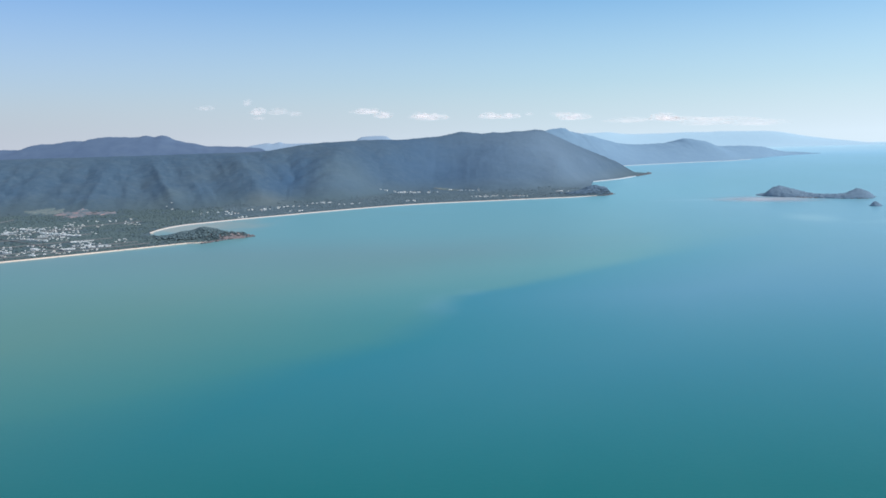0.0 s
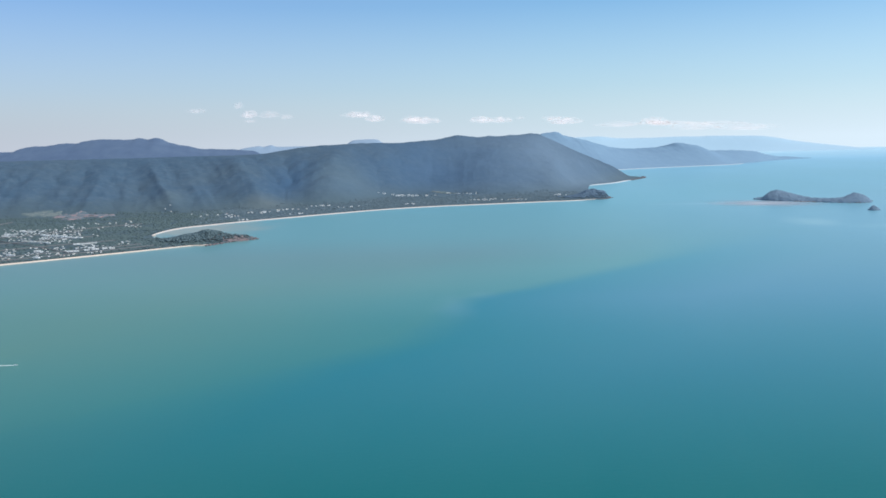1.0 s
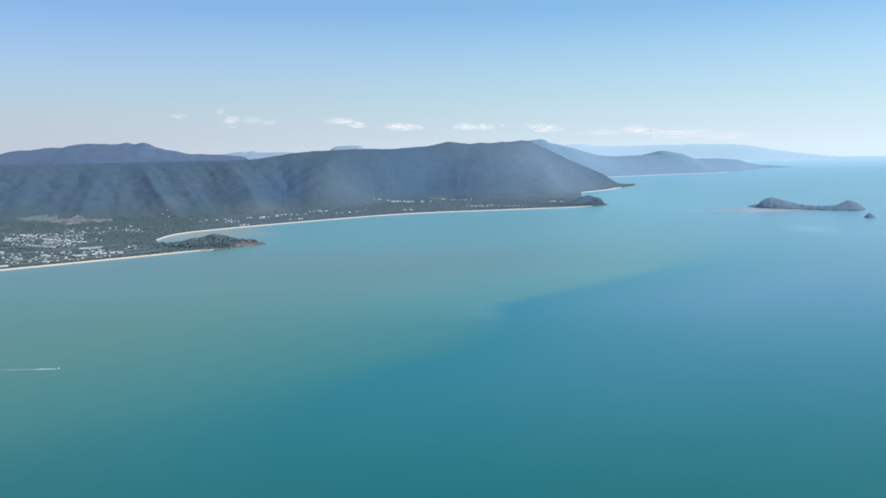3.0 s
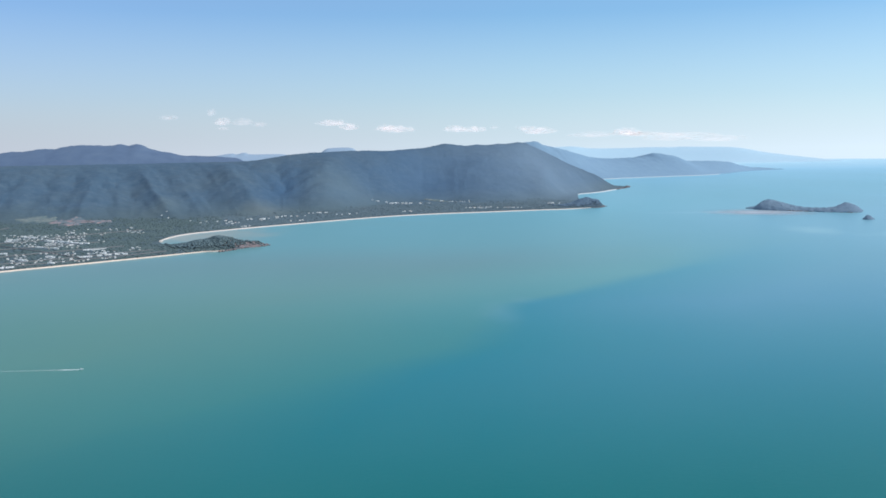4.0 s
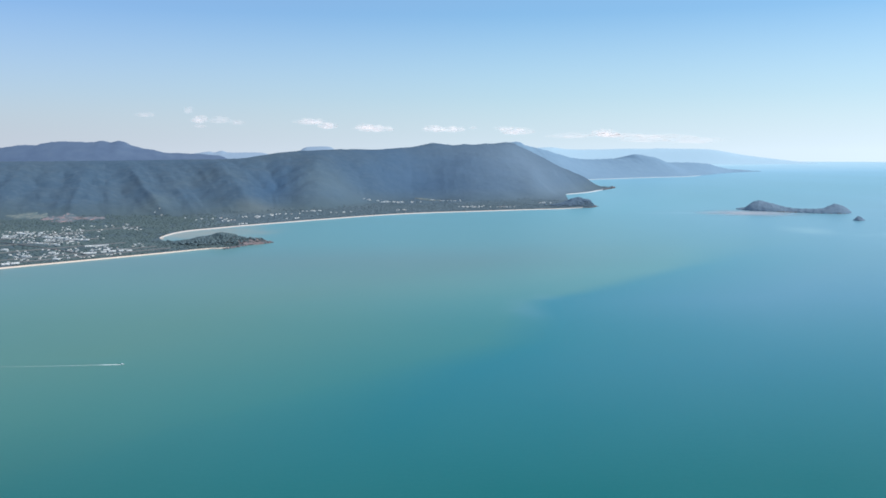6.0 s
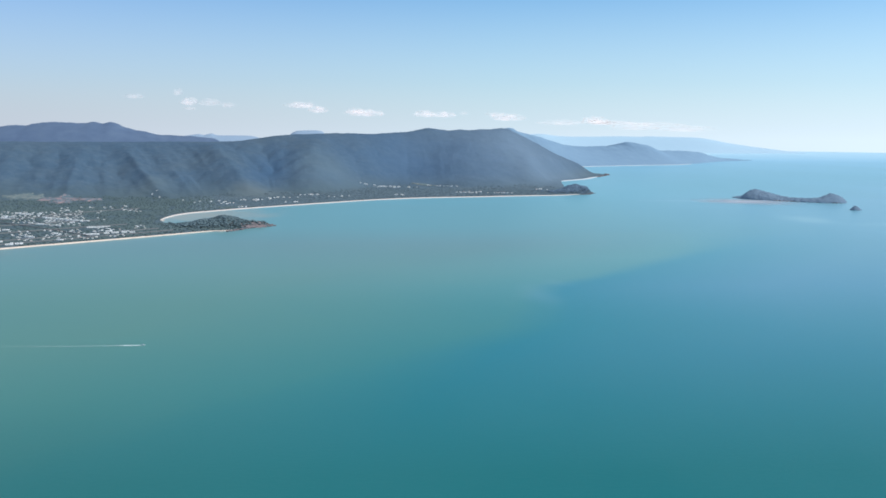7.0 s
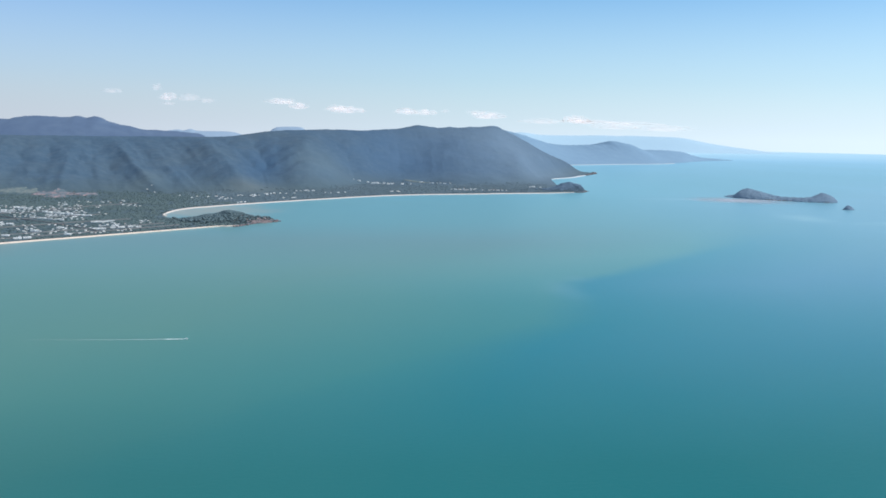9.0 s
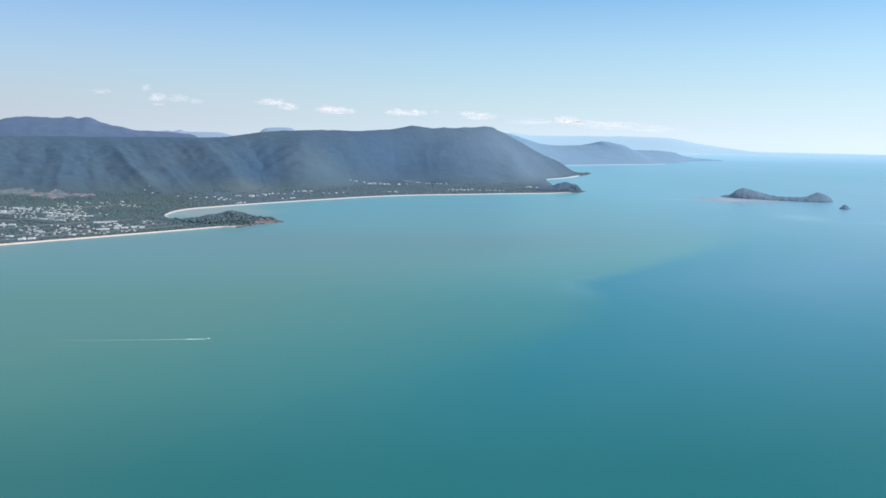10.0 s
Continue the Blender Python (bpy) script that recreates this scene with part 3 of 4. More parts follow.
# ---- islands ----
def island(name, label, spine, seed, n=170):
    """Ridge along a spine of (x, y, half width, height)."""
    c = smooth_line(spine, n)
    d = np.gradient(c[:, :2], axis=0)
    d /= np.linalg.norm(d, axis=1)[:, None]
    side = np.stack([-d[:, 1], d[:, 0]], 1)
    ks = np.linspace(-1, 1, 61)
    verts = []
    for k in ks:
        x, y = c[:, 0] + side[:, 0] * c[:, 2] * k, c[:, 1] + side[:, 1] * c[:, 2] * k
        z = c[:, 3] * (1 - abs(k) ** 1.8) ** 0.8 if abs(k) < 1 else -0.8 + 0 * c[:, 3]
        z = z + (2.0 * (fbm(x / 3.5, y / 3.5, 3, seed) - 0.45) if abs(k) < 1 else 0)
        verts += [(x[i], y[i], z[i]) for i in range(n)]
    faces = [(k * n + i, k * n + i + 1, (k + 1) * n + i + 1, (k + 1) * n + i) for k in range(len(ks) - 1) for i in range(n - 1)]
    return thing(name, label, "island", data=mesh_of(name, verts, [f[::-1] for f in faces], ISLE))


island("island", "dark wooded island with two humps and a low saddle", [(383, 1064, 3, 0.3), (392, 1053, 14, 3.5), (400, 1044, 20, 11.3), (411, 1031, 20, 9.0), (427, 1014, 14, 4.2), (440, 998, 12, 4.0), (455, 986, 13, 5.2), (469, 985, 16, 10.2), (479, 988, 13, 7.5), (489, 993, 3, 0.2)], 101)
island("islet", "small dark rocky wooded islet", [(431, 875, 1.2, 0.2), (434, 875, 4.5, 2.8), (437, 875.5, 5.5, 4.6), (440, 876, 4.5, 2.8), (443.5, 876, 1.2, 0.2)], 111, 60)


# ---- cleared ground and rocks ----
def ground_at(xs, ys):
    x, y = np.atleast_1d(np.array(xs, float)), np.atleast_1d(np.array(ys, float))
    return land_height(x, y)


def clearing(label, category, x, y, rx, ry, turn, material, seed, lift=0.9):
    """An irregular cleared patch lying on the land."""
    n, rings = 56, 7
    c, s = math.cos(radians(turn)), math.sin(radians(turn))
    pts = []
    for k in range(rings + 1):
        for i in range(n):
            a = 2 * math.pi * i / n
            edge = 0.2 + 1.6 * float(fbm(np.array(3.5 * math.cos(a) + seed), np.array(3.5 * math.sin(a) + seed), 4, seed))
            q = edge * k / rings
            px, py = rx * q * math.cos(a), ry * q * math.sin(a)
            pts.append((x + c * px - s * py, y + s * px + c * py, k))
    p = np.array(pts)
    z, _ = ground_at(p[:, 0], p[:, 1])
    z = z + np.where(p[:, 2] == rings, -0.6, lift)
    faces = [(k * n + i, k * n + (i + 1) % n, (k + 1) * n + (i + 1) % n, (k + 1) * n + i) for k in range(rings) for i in range(n)]
    return thing("clearing", label, category, "clearings on the coastal plain", data=mesh_of("clearing", np.c_[p[:, :2], z], [f[::-1] for f in faces], material))


for x, y, rx, ry in ((-409, 956, 13, 22), (-395, 957, 15, 24), (-376, 951, 15, 16), (-389, 917, 10, 12)):
    clearing("bare red earth of a building site", "bare earth", x, y, rx, ry, 5, SOIL, int(-x) % 17)
for x, y, rx, ry in ((-450, 972, 15, 20), (-434, 968, 12, 18)):
    clearing("dry pale grass field below the hills", "field", x, y, rx, ry, 10, GRASS, int(-x) % 19)
for x, y, rx, ry in ((2, 1262, 5, 16), (9, 1250, 4, 10)):
    clearing("pale grassy cutting at the foot of the range", "field", x, y, rx, ry, 60, GRASS, x % 7)
clearing("brown scrub slope on the rocky headland", "scrub", -169, 697, 17, 8, 20, ROCK, 11, 0.6)

_ico = bmesh.new()
bmesh.ops.create_icosphere(_ico, subdivisions=1, radius=1.0)
ICO_V = np.array([v.co[:] for v in _ico.verts])
ICO_F = np.array([[v.index for v in f.verts] for f in _ico.faces])
_ico.free()


def scatter(name, label, category, places, material, rough, rng):
    """Many irregular lumps in one mesh: rows of x, y, z, radius, height."""
    p = np.array(places)
    k = len(p)
    turn = rng.uniform(0, 6.28, k)
    v = ICO_V[None] * (1 + rough * (rng.random((k, len(ICO_V), 1)) - 0.5))
    cx, sx = np.cos(turn)[:, None], np.sin(turn)[:, None]
    x = (v[..., 0] * cx - v[..., 1] * sx) * p[:, 3:4] + p[:, 0:1]
    y = (v[..., 0] * sx + v[..., 1] * cx) * p[:, 3:4] + p[:, 1:2]
    z = v[..., 2] * p[:, 4:5] + p[:, 2:3]
    verts = np.stack([x, y, z], -1).reshape(-1, 3)
    faces = (ICO_F[None] + (np.arange(k) * len(ICO_V))[:, None, None]).reshape(-1, 3)
    return thing(name, label, category, kind="stuff", data=mesh_of(name, verts, faces, material))


def rocks_along(label, line, count, spread, size, seed):
    rng = np.random.default_rng(seed)
    c = smooth_line(line, count)
    rows = []
    for x, y in c:
        for _ in range(2):
            r = size * rng.uniform(0.35, 1.0)
            rows.append((x + rng.normal(0, spread), y + rng.normal(0, spread), rng.uniform(0.0, 0.4), r, r * rng.uniform(0.4, 0.8)))
    scatter("rocks", label, "rocks", rows, ROCK, 0.5, rng)


rocks_along("brown boulders round the foot of the headland", HEAD[:5], 90, 0.9, 1.3, 201)
rocks_along("dark boulders along the foot of a wooded point", [(198, 1101)] + PALM_HEAD[:3], 60, 1.0, 1.3, 202)
rocks_along("dark boulders along the steep mountain shore", [(350, 1600), (395, 1692), (400, 1730)], 60, 1.6, 2.2, 203)
rocks_along("dark rocks along the island shore", [(384, 1063), (400, 1024), (420, 1000), (440, 985), (456, 973), (475, 972), (494, 996)], 70, 1.2, 1.4, 204)

# ---- houses ----
ROOFS = {
    "white": plain_material("white_roof", (0.86, 0.86, 0.87), (0.95, 0.95, 0.95), 2.0, 0.45, 0.4, 0),
    "grey": plain_material("grey_roof", (0.3, 0.32, 0.34), (0.42, 0.43, 0.45), 2.0, 0.45, 0.4, 0),
    "red": plain_material("tiled_roof", (0.32, 0.16, 0.12), (0.42, 0.24, 0.18), 2.0, 0.7, 0.3, 0),
    "cream": plain_material("cream_roof", (0.55, 0.51, 0.45), (0.66, 0.62, 0.55), 2.0, 0.6, 0.3, 0),
}
WALLS = plain_material("rendered_wall", (0.76, 0.75, 0.73), (0.86, 0.85, 0.83), 1.5, 0.8, 0.3, 0)
GLASS = plain_material("dark_window", (0.03, 0.04, 0.05), (0.06, 0.08, 0.1), 1.0, 0.1, 0.5, 0)


def box_mesh(name, x0, x1, y0, y1, z0, z1, material):
    v = [(x, y, z) for z in (z0, z1) for y in (y0, y1) for x in (x0, x1)]
    f = [(0, 2, 3, 1), (4, 5, 7, 6), (0, 1, 5, 4), (2, 6, 7, 3), (0, 4, 6, 2), (1, 3, 7, 5)]
    return mesh_of(name, v, f, material, False)


def roof_mesh(name, w, d, z, rise, hip, material):
    """A hipped or gabled roof with an eave thickness."""
    w, d, e = w / 2 + 0.08, d / 2 + 0.08, 0.05
    v = [(-w, -d, z), (w, -d, z), (w, d, z), (-w, d, z), (-w, -d, z + e), (w, -d, z + e), (w, d, z + e), (-w, d, z + e),
         (-w + hip, 0, z + e + rise), (w - hip, 0, z + e + rise)]
    f = [(3, 2, 1, 0), (0, 1, 5, 4), (1, 2, 6, 5), (2, 3, 7, 6), (3, 0, 4, 7), (4, 5, 9, 8), (6, 7, 8, 9), (5, 6, 9), (7, 4, 8)]
    return mesh_of(name, v, f, material, False)


def house_kind(w, d, h, rise, hip, roof, label, name="house", wing=False, floors=1):
    """One house with its walls, roof and a band of windows on each floor, built far out of sight of nothing: it is moved to its first plot."""
    ob = thing(name, label, "house" if name == "house" else "building", "buildings along the coast")
    part("wall", box_mesh("wall", -w / 2, w / 2, -d / 2, d / 2, -0.8, h, WALLS), ob)
    for k in range(floors):
        z = h * (k + 0.3) / floors
        for side in (-1, 1):
            part("window", box_mesh("window", -w * 0.38, w * 0.38, side * d / 2 - 0.02, side * d / 2 + 0.02, z, z + 0.35 * h / floors, GLASS), ob, "dark glass band")
    part("roof", roof_mesh("roof", w, d, h, rise, hip, ROOFS[roof]), ob)
    if wing:
        part("wall", box_mesh("wall", w * 0.1, w * 0.45, -d * 1.1, -d / 2 - 0.005, -0.8, h * 0.95, WALLS), ob)
        part("roof", box_mesh("roof", w * 0.07, w * 0.48, -d * 1.15, -d / 2 - 0.09, h * 0.955, h * 1.1, ROOFS[roof]), ob)
    return ob


KINDS = [
    house_kind(2.2, 1.4, 0.3, 0.22, 0.5, "white", "white-roofed single-storey house among trees"),
    house_kind(1.9, 1.4, 0.3, 0.25, 0.6, "white", "white hip-roofed house with a side wing among trees", wing=True),
    house_kind(2.2, 1.2, 0.3, 0.22, 0.1, "grey", "grey metal-roofed house on a leafy street"),
    house_kind(1.7, 1.3, 0.32, 0.26, 0.6, "red", "house with a brown tiled hip roof"),
    house_kind(2.0, 1.2, 0.32, 0.26, 0.5, "cream", "cream-roofed rendered house among palms", wing=True),
    house_kind(3.6, 1.4, 0.75, 0.25, 0.7, "white", "long white holiday apartment block", "apartment_building", floors=3),
    house_kind(4.8, 1.6, 0.6, 0.22, 0.4, "white", "large white-roofed resort building", "apartment_building", True, 2),
    house_kind(3.6, 1.6, 0.85, 0.22, 0.6, "cream", "cream three-storey apartment block near the beach", "apartment_building", floors=3),
    house_kind(6.5, 1.6, 0.45, 0.15, 0.2, "grey", "long low grey-roofed shop building", "apartment_building"),
]
ORIGIN, ALONG, IN = np.array([-194.0, 660.0]), np.array([-0.72, -0.694]), np.array([-0.694, 0.72])
plots = []                      # x, y, turn, kind, radius
rng = np.random.default_rng(7)


def put(x, y, turn, kind):
    for q in plots:
        if math.hypot(x - q[0], y - q[1]) < (1.6 if kind < 5 else 3.4) + (1.2 if q[3] < 5 else 2.8):
            return
    plots.append((x, y, turn, kind))


def town(az, r, turn, kind=None):
    """One building, by its bearing and distance from the pivot."""
    k = int(rng.choice([0, 1, 2, 2, 3, 4, 4])) if kind is None else kind
    put(PIVOT[0] + r * math.sin(radians(az)), PIVOT[1] + r * math.cos(radians(az)), turn, k)


# rows of large roofs along the streets: from, to, kinds
for x0, y0, x1, y1, kinds in (
        (-349, 753, -301, 725, (6, 5)), (-288, 676, -274, 687, (6, 8)), (-265, 639, -244, 647, (5, 6)), (-380, 747, -368, 745, (6, 8)),
        (-346, 653, -337, 655, (6, 8)), (-285, 599, -277, 597, (6,)), (-274, 631, -265, 633, (6, 5)), (-302, 636, -294, 635, (6,)),
        (-321, 590, -313, 587, (5, 6)), (-307, 574, -298, 580, (5, 6)), (-380, 784, -359, 779, (5,)), (-342, 705, -310, 688, (5, 7)),
        (-254, 609, -249, 616, (7,)), (-312, 619, -302, 612, (5,))):
    count = max(1, round(math.hypot(x1 - x0, y1 - y0) / 6.0))
    for i in range(count):
        u = (i + 0.5) / count
        plots.append((x0 + (x1 - x0) * u + rng.normal(0, 0.4), y0 + (y1 - y0) * u + rng.normal(0, 1.2), math.degrees(math.atan2(y1 - y0, x1 - x0)) * 0.5 + 10 + rng.normal(0, 5), int(rng.choice(kinds))))
# the large blocks of the outer town, row by row: bearing from, to, distance from, to, how many, kinds
for az0, az1, r0, r1, count, kinds in (
        (-23.75, -23.2, 830, 827, 4, (6, 8)), (-22.95, -22.9, 860, 860, 1, (6,)), (-20.25, -20.2, 760, 760, 1, (5,)), (-20.25, -20.2, 877, 877, 1, (5,)), (-18.45, -18.1, 687, 690, 2, (8, 6)), (-17.55, -17.1, 687, 690, 3, (8, 5)),
        (-27.4, -25.2, 650, 655, 6, (5, 6, 7)), (-27.0, -25.0, 735, 730, 5, (6, 8)), (-26.5, -24.6, 820, 826, 4, (5, 6)), (-29.5, -27.8, 690, 680, 4, (5, 6))):
    for i in range(count):
        u = (i + 0.5) / count
        town(az0 + (az1 - az0) * u, r0 + (r1 - r0) * u + rng.normal(0, 1.5), 20 + rng.normal(0, 6), int(rng.choice(kinds)))
# the small houses, quarter by quarter: bearing from, to, distance from, to, how many
for az0, az1, r0, r1, count in ((-19.0, -16.1, 842, 918, 34), (-20.8, -19.2, 865, 915, 12), (-23.4, -19.4, 770, 868, 190), (-24.0, -23.0, 800, 880, 22), (-17.1, -16.0, 700, 726, 12), (-24.2, -22.7, 632, 708, 52), (-22.2, -17.6, 640, 708, 125),
                                (-19.2, -18.3, 765, 810, 8), (-22.4, -19.8, 735, 790, 60), (-30.0, -24.2, 620, 870, 150)):
    for _ in range(count):
        az, r = rng.uniform(az0, az1), rng.uniform(r0, r1)
        if float(fbm(np.array(az * 3.0), np.array(r / 16.0), 2, 5)) > 0.36:
            town(az, r, rng.choice([16, 20, 26, 40]) + rng.normal(0, 8))
for x, y in ((-336, 1043), (-319, 1004), (-316, 1014), (-321, 1055), (-307, 986), (-274, 953)):
    put(x, y, rng.uniform(0, 40), int(rng.choice([1, 2, 4])))

# settlements round the bay: x, y, spread along and across, count, large blocks
for x, y, turn, sx, sy, count, big in ((-205, 968, 40, 22, 10, 16, 2), (-176, 1004, 40, 20, 8, 12, 1), (-202, 878, 35, 5, 2, 3, 1), (-158, 943, 40, 8, 3, 5, 1), (-148, 1052, 15, 14, 5, 7, 2), (-113, 1030, 25, 14, 6, 8, 1),
                                       (-48, 1214, -6, 27, 8, 46, 20), (34, 1242, -10, 20, 4, 12, 1), (56, 1118, 25, 16, 14, 20, 1), (100, 1112, 12, 16, 8, 14, 1), (-35, 1066, 25, 14, 8, 7, 1), (160, 1190, 5, 9, 4, 6, 1),
                                       (188, 1175, 5, 5, 3, 4, 0), (-240, 945, 45, 16, 8, 9, 0), (-222, 920, 45, 14, 8, 7, 0)):
    c, s = math.cos(radians(turn)), math.sin(radians(turn))
    for i in range(count):
        u, v = rng.normal(0, 0.55 * sx), rng.normal(0, 0.55 * sy)
        put(x + c * u - s * v, y + s * u + c * v, turn + rng.normal(0, 10), int(rng.choice([5, 6, 7])) if i < big else int(rng.choice([0, 0, 1, 4] if count > 40 else [0, 2, 2, 3, 4, 4])))

PLOT_Z, PLOT_SHORE = ground_at([q[0] for q in plots], [q[1] for q in plots])
first, joined, single = set(), [], 0
for (x, y, turn, k), z, sd in zip(plots, PLOT_Z, PLOT_SHORE):
    if sd < 6 or z > 9:
        continue
    m = pose(x, y, float(z) + 0.6, 0, 0, turn) @ Matrix.Diagonal(((1.0 if k > 4 else 0.85) if y < 860 or y > 1180 else 0.75, 0.85, (0.74 if y < 1180 else 1.35) if k > 4 else 0.62, 1))
    if k not in first:
        KINDS[k].matrix_basis = m
        first.add(k)
    elif k < 5 and (y > 860 or single >= 285):
        joined.append((k, m))
    else:
        single += k < 5
        copy_thing(KINDS[k], m)


def join_houses():
    """The far houses round the bay, too small to tell apart, in one mesh."""
    me = bpy.data.meshes.new("houses")
    slots, verts, faces, index = [], [], [], []
    for k, m in joined:
        for ch in KINDS[k].children:
            mat = ch.data.materials[0]
            if mat not in slots:
                slots.append(mat)
                me.materials.append(mat)
            base = len(verts)
            verts += [tuple(m @ v.co) for v in ch.data.vertices]
            for f in ch.data.polygons:
                faces.append([base + i for i in f.vertices])
                index.append(slots.index(mat))
    me.from_pydata(verts, [], faces)
    me.polygons.foreach_set("material_index", index)
    thing("houses", "far-off pale-roofed houses scattered among the trees", "houses", kind="stuff", data=me)


join_houses()

# ---- roads ----
ROAD = plain_material("sun_bleached_asphalt", (0.12, 0.13, 0.14), (0.17, 0.175, 0.18), 0.6, 0.9, 0.2)


def road(points, wide, lift=0.85):
    c = smooth_line(points, 160)
    d = np.gradient(c, axis=0)
    d /= np.linalg.norm(d, axis=1)[:, None]
    side = np.stack([-d[:, 1], d[:, 0]], 1) * wide / 2
    z, _ = ground_at(c[:, 0], c[:, 1])
    z = np.convolve(np.pad(z, 6, mode="edge"), np.ones(13) / 13, "valid") + lift
    verts = [(*(c[i] + side[i] * k), z[i] - drop) for k, drop in ((-1.1, 0.6), (-1, 0), (1, 0), (1.1, 0.6)) for i in range(len(c))]
    n = len(c)
    faces = [(k * n + i, k * n + i + 1, (k + 1) * n + i + 1, (k + 1) * n + i) for k in range(3) for i in range(n - 1)]
    thing("road", "pale asphalt street through the seaside town", "road", kind="structure", data=mesh_of("road", verts, faces, ROAD))


def town_line(pairs):
    return [tuple(ORIGIN + ALONG * a + IN * d) for a, d in pairs]


ROADS = [town_line(p) for p in (
    [(18, 20), (60, 19), (120, 19), (180, 18), (250, 18)], [(20, 37), (70, 36), (140, 37), (240, 36)], [(22, 80), (80, 81), (150, 78), (240, 80)], [(20, 128), (80, 127), (160, 130), (240, 128)],
    [(10, 176), (70, 178), (150, 175), (240, 178)], [(-60, 206), (-20, 204), (10, 196), (40, 190)], [(80, 20), (82, 80), (86, 128), (90, 176), (80, 260), (20, 330)], [(150, 20), (152, 78), (156, 130), (160, 176)])]
for line in ROADS:
    road(line, 1.1)

# ---- trees ----
def woods():
    rng = np.random.default_rng(11)
    n = 130000
    az, r = np.radians(rng.uniform(-26, 11, n)), np.sqrt(rng.uniform(560 ** 2, 1330 ** 2, n))
    x, y = PIVOT[0] + r * np.sin(az), PIVOT[1] + r * np.cos(az)
    z, sd = land_height(x, y)
    far = np.interp(np.degrees(az), FOOT[:, 0], FOOT[:, 1])
    keep = (sd > np.where((y > 700) & (y < 790) & (x < -250), 3.5, np.where(r < 780, 4.5, 8.0))) & (rng.random(n) < np.where((r > 900) & (az > -0.2), 0.0, 1.0)) & (r < far + 10 - 90 * rng.random(n) ** 2) & (rng.random(n) < 0.25 + 0.75 * step(0.35, 0.6, fbm(x / 35, y / 35, 3, 77)))
    keep &= ~((x > -250) & (y > 690) & (y < 750) & (sd < 12))
    x, y, z, sd = x[keep], y[keep], z[keep], sd[keep]
    open_plot = np.zeros(len(x), bool)
    for px, py, rx, ry in ((-409, 956, 15, 26), (-395, 957, 17, 28), (-376, 951, 17, 20), (-389, 917, 12, 16), (-450, 978, 17, 34), (-434, 971, 14, 30)):
        open_plot |= ((x - px) / rx) ** 2 + ((y - py) / ry) ** 2 < 0.05 + 1.1 * vnoise(x / 6, y / 6, 3)
    for px, py, _, k in plots:
        open_plot |= np.hypot(x - px, y - py) < (1.7 if k < 5 else 3.2)
        open_plot |= (np.abs(x - px + 0.2 * (py - y)) < (1.0 if k < 5 else 2.6)) & (y < py) & (y > py - (4.0 if k < 5 else 10.0))
    for line in ROADS:
        for px, py in smooth_line(line, 90):
            open_plot |= np.hypot(x - px, y - py) < 1.5
    x, y, z = x[~open_plot], y[~open_plot], z[~open_plot]
    size = rng.uniform(0.8, 1.7, len(x)) * np.where(y > 880, 0.75, 1.0)
    rows = np.stack([x, y, z + 0.1, size * 1.4, rng.uniform(0.28, 0.52, len(x))], 1)
    scatter("trees", "dense dark green tropical trees between the houses", "trees", rows, CANOPY, 0.55, rng)
    # the low woods of the bay plain
    k = 20000
    az, r = rng.uniform(-13, 11, k), rng.uniform(860, 1300, k)
    x, y = PIVOT[0] + r * np.sin(np.radians(az)), PIVOT[1] + r * np.cos(np.radians(az))
    z, sd = land_height(x, y)
    keep = (sd > 8) & (z < 9) & (rng.random(k) < step(5, 1.5, z) * (0.3 + 0.7 * step(0.35, 0.6, fbm(x / 40, y / 25, 3, 79))))
    for px, py, _, kind in plots:
        if py > 850:
            keep &= np.hypot(x - px, y - py) > (1.3 if kind < 5 else 2.6)
            keep &= ~((np.abs(x - px) < (1.0 if kind < 5 else 2.4)) & (y < py) & (y > py - 5))
    x, y, z = x[keep], y[keep], z[keep]
    size = rng.uniform(1.1, 2.2, len(x))
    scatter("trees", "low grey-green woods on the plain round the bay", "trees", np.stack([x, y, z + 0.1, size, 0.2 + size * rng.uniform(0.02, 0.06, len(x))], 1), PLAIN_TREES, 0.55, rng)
    # the wooded headlands: ends of a line, spread, count, size
    def grove(label, lines, material):
        rows = []
        for ax, ay, bx, by, w, count, big, up in lines:
            t, u, v = rng.random(count), rng.normal(0, 0.55, count), rng.normal(0, 0.55, count)
            px, py = ax + (bx - ax) * t + u * w, ay + (by - ay) * t + v * w
            pz, sd = land_height(px, py)
            for q in zip(px[sd > 2], py[sd > 2], pz[sd > 2]):
                s = rng.uniform(0.4, 1.5) * big
                rows.append((q[0], q[1], q[2] + up * (0.4 + 0.5 * s), s * 1.2, s * rng.uniform(0.32, 0.5)))
        scatter("trees", label, "trees", rows, material, 0.35, rng)

    grove("dark green trees crowding the rocky headland", ((-214, 700, -182, 701, 15, 3200, 0.85, 1.25), (-250, 692, -212, 695, 11, 700, 0.6, 0.15), (-186, 706, -157, 706, 6, 520, 0.65, 0.8), (-182, 697, -158, 699, 5, 220, 0.4, 0.9)), HEAD_TREES)
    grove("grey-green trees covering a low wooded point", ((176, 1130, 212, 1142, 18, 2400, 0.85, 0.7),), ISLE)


woods()


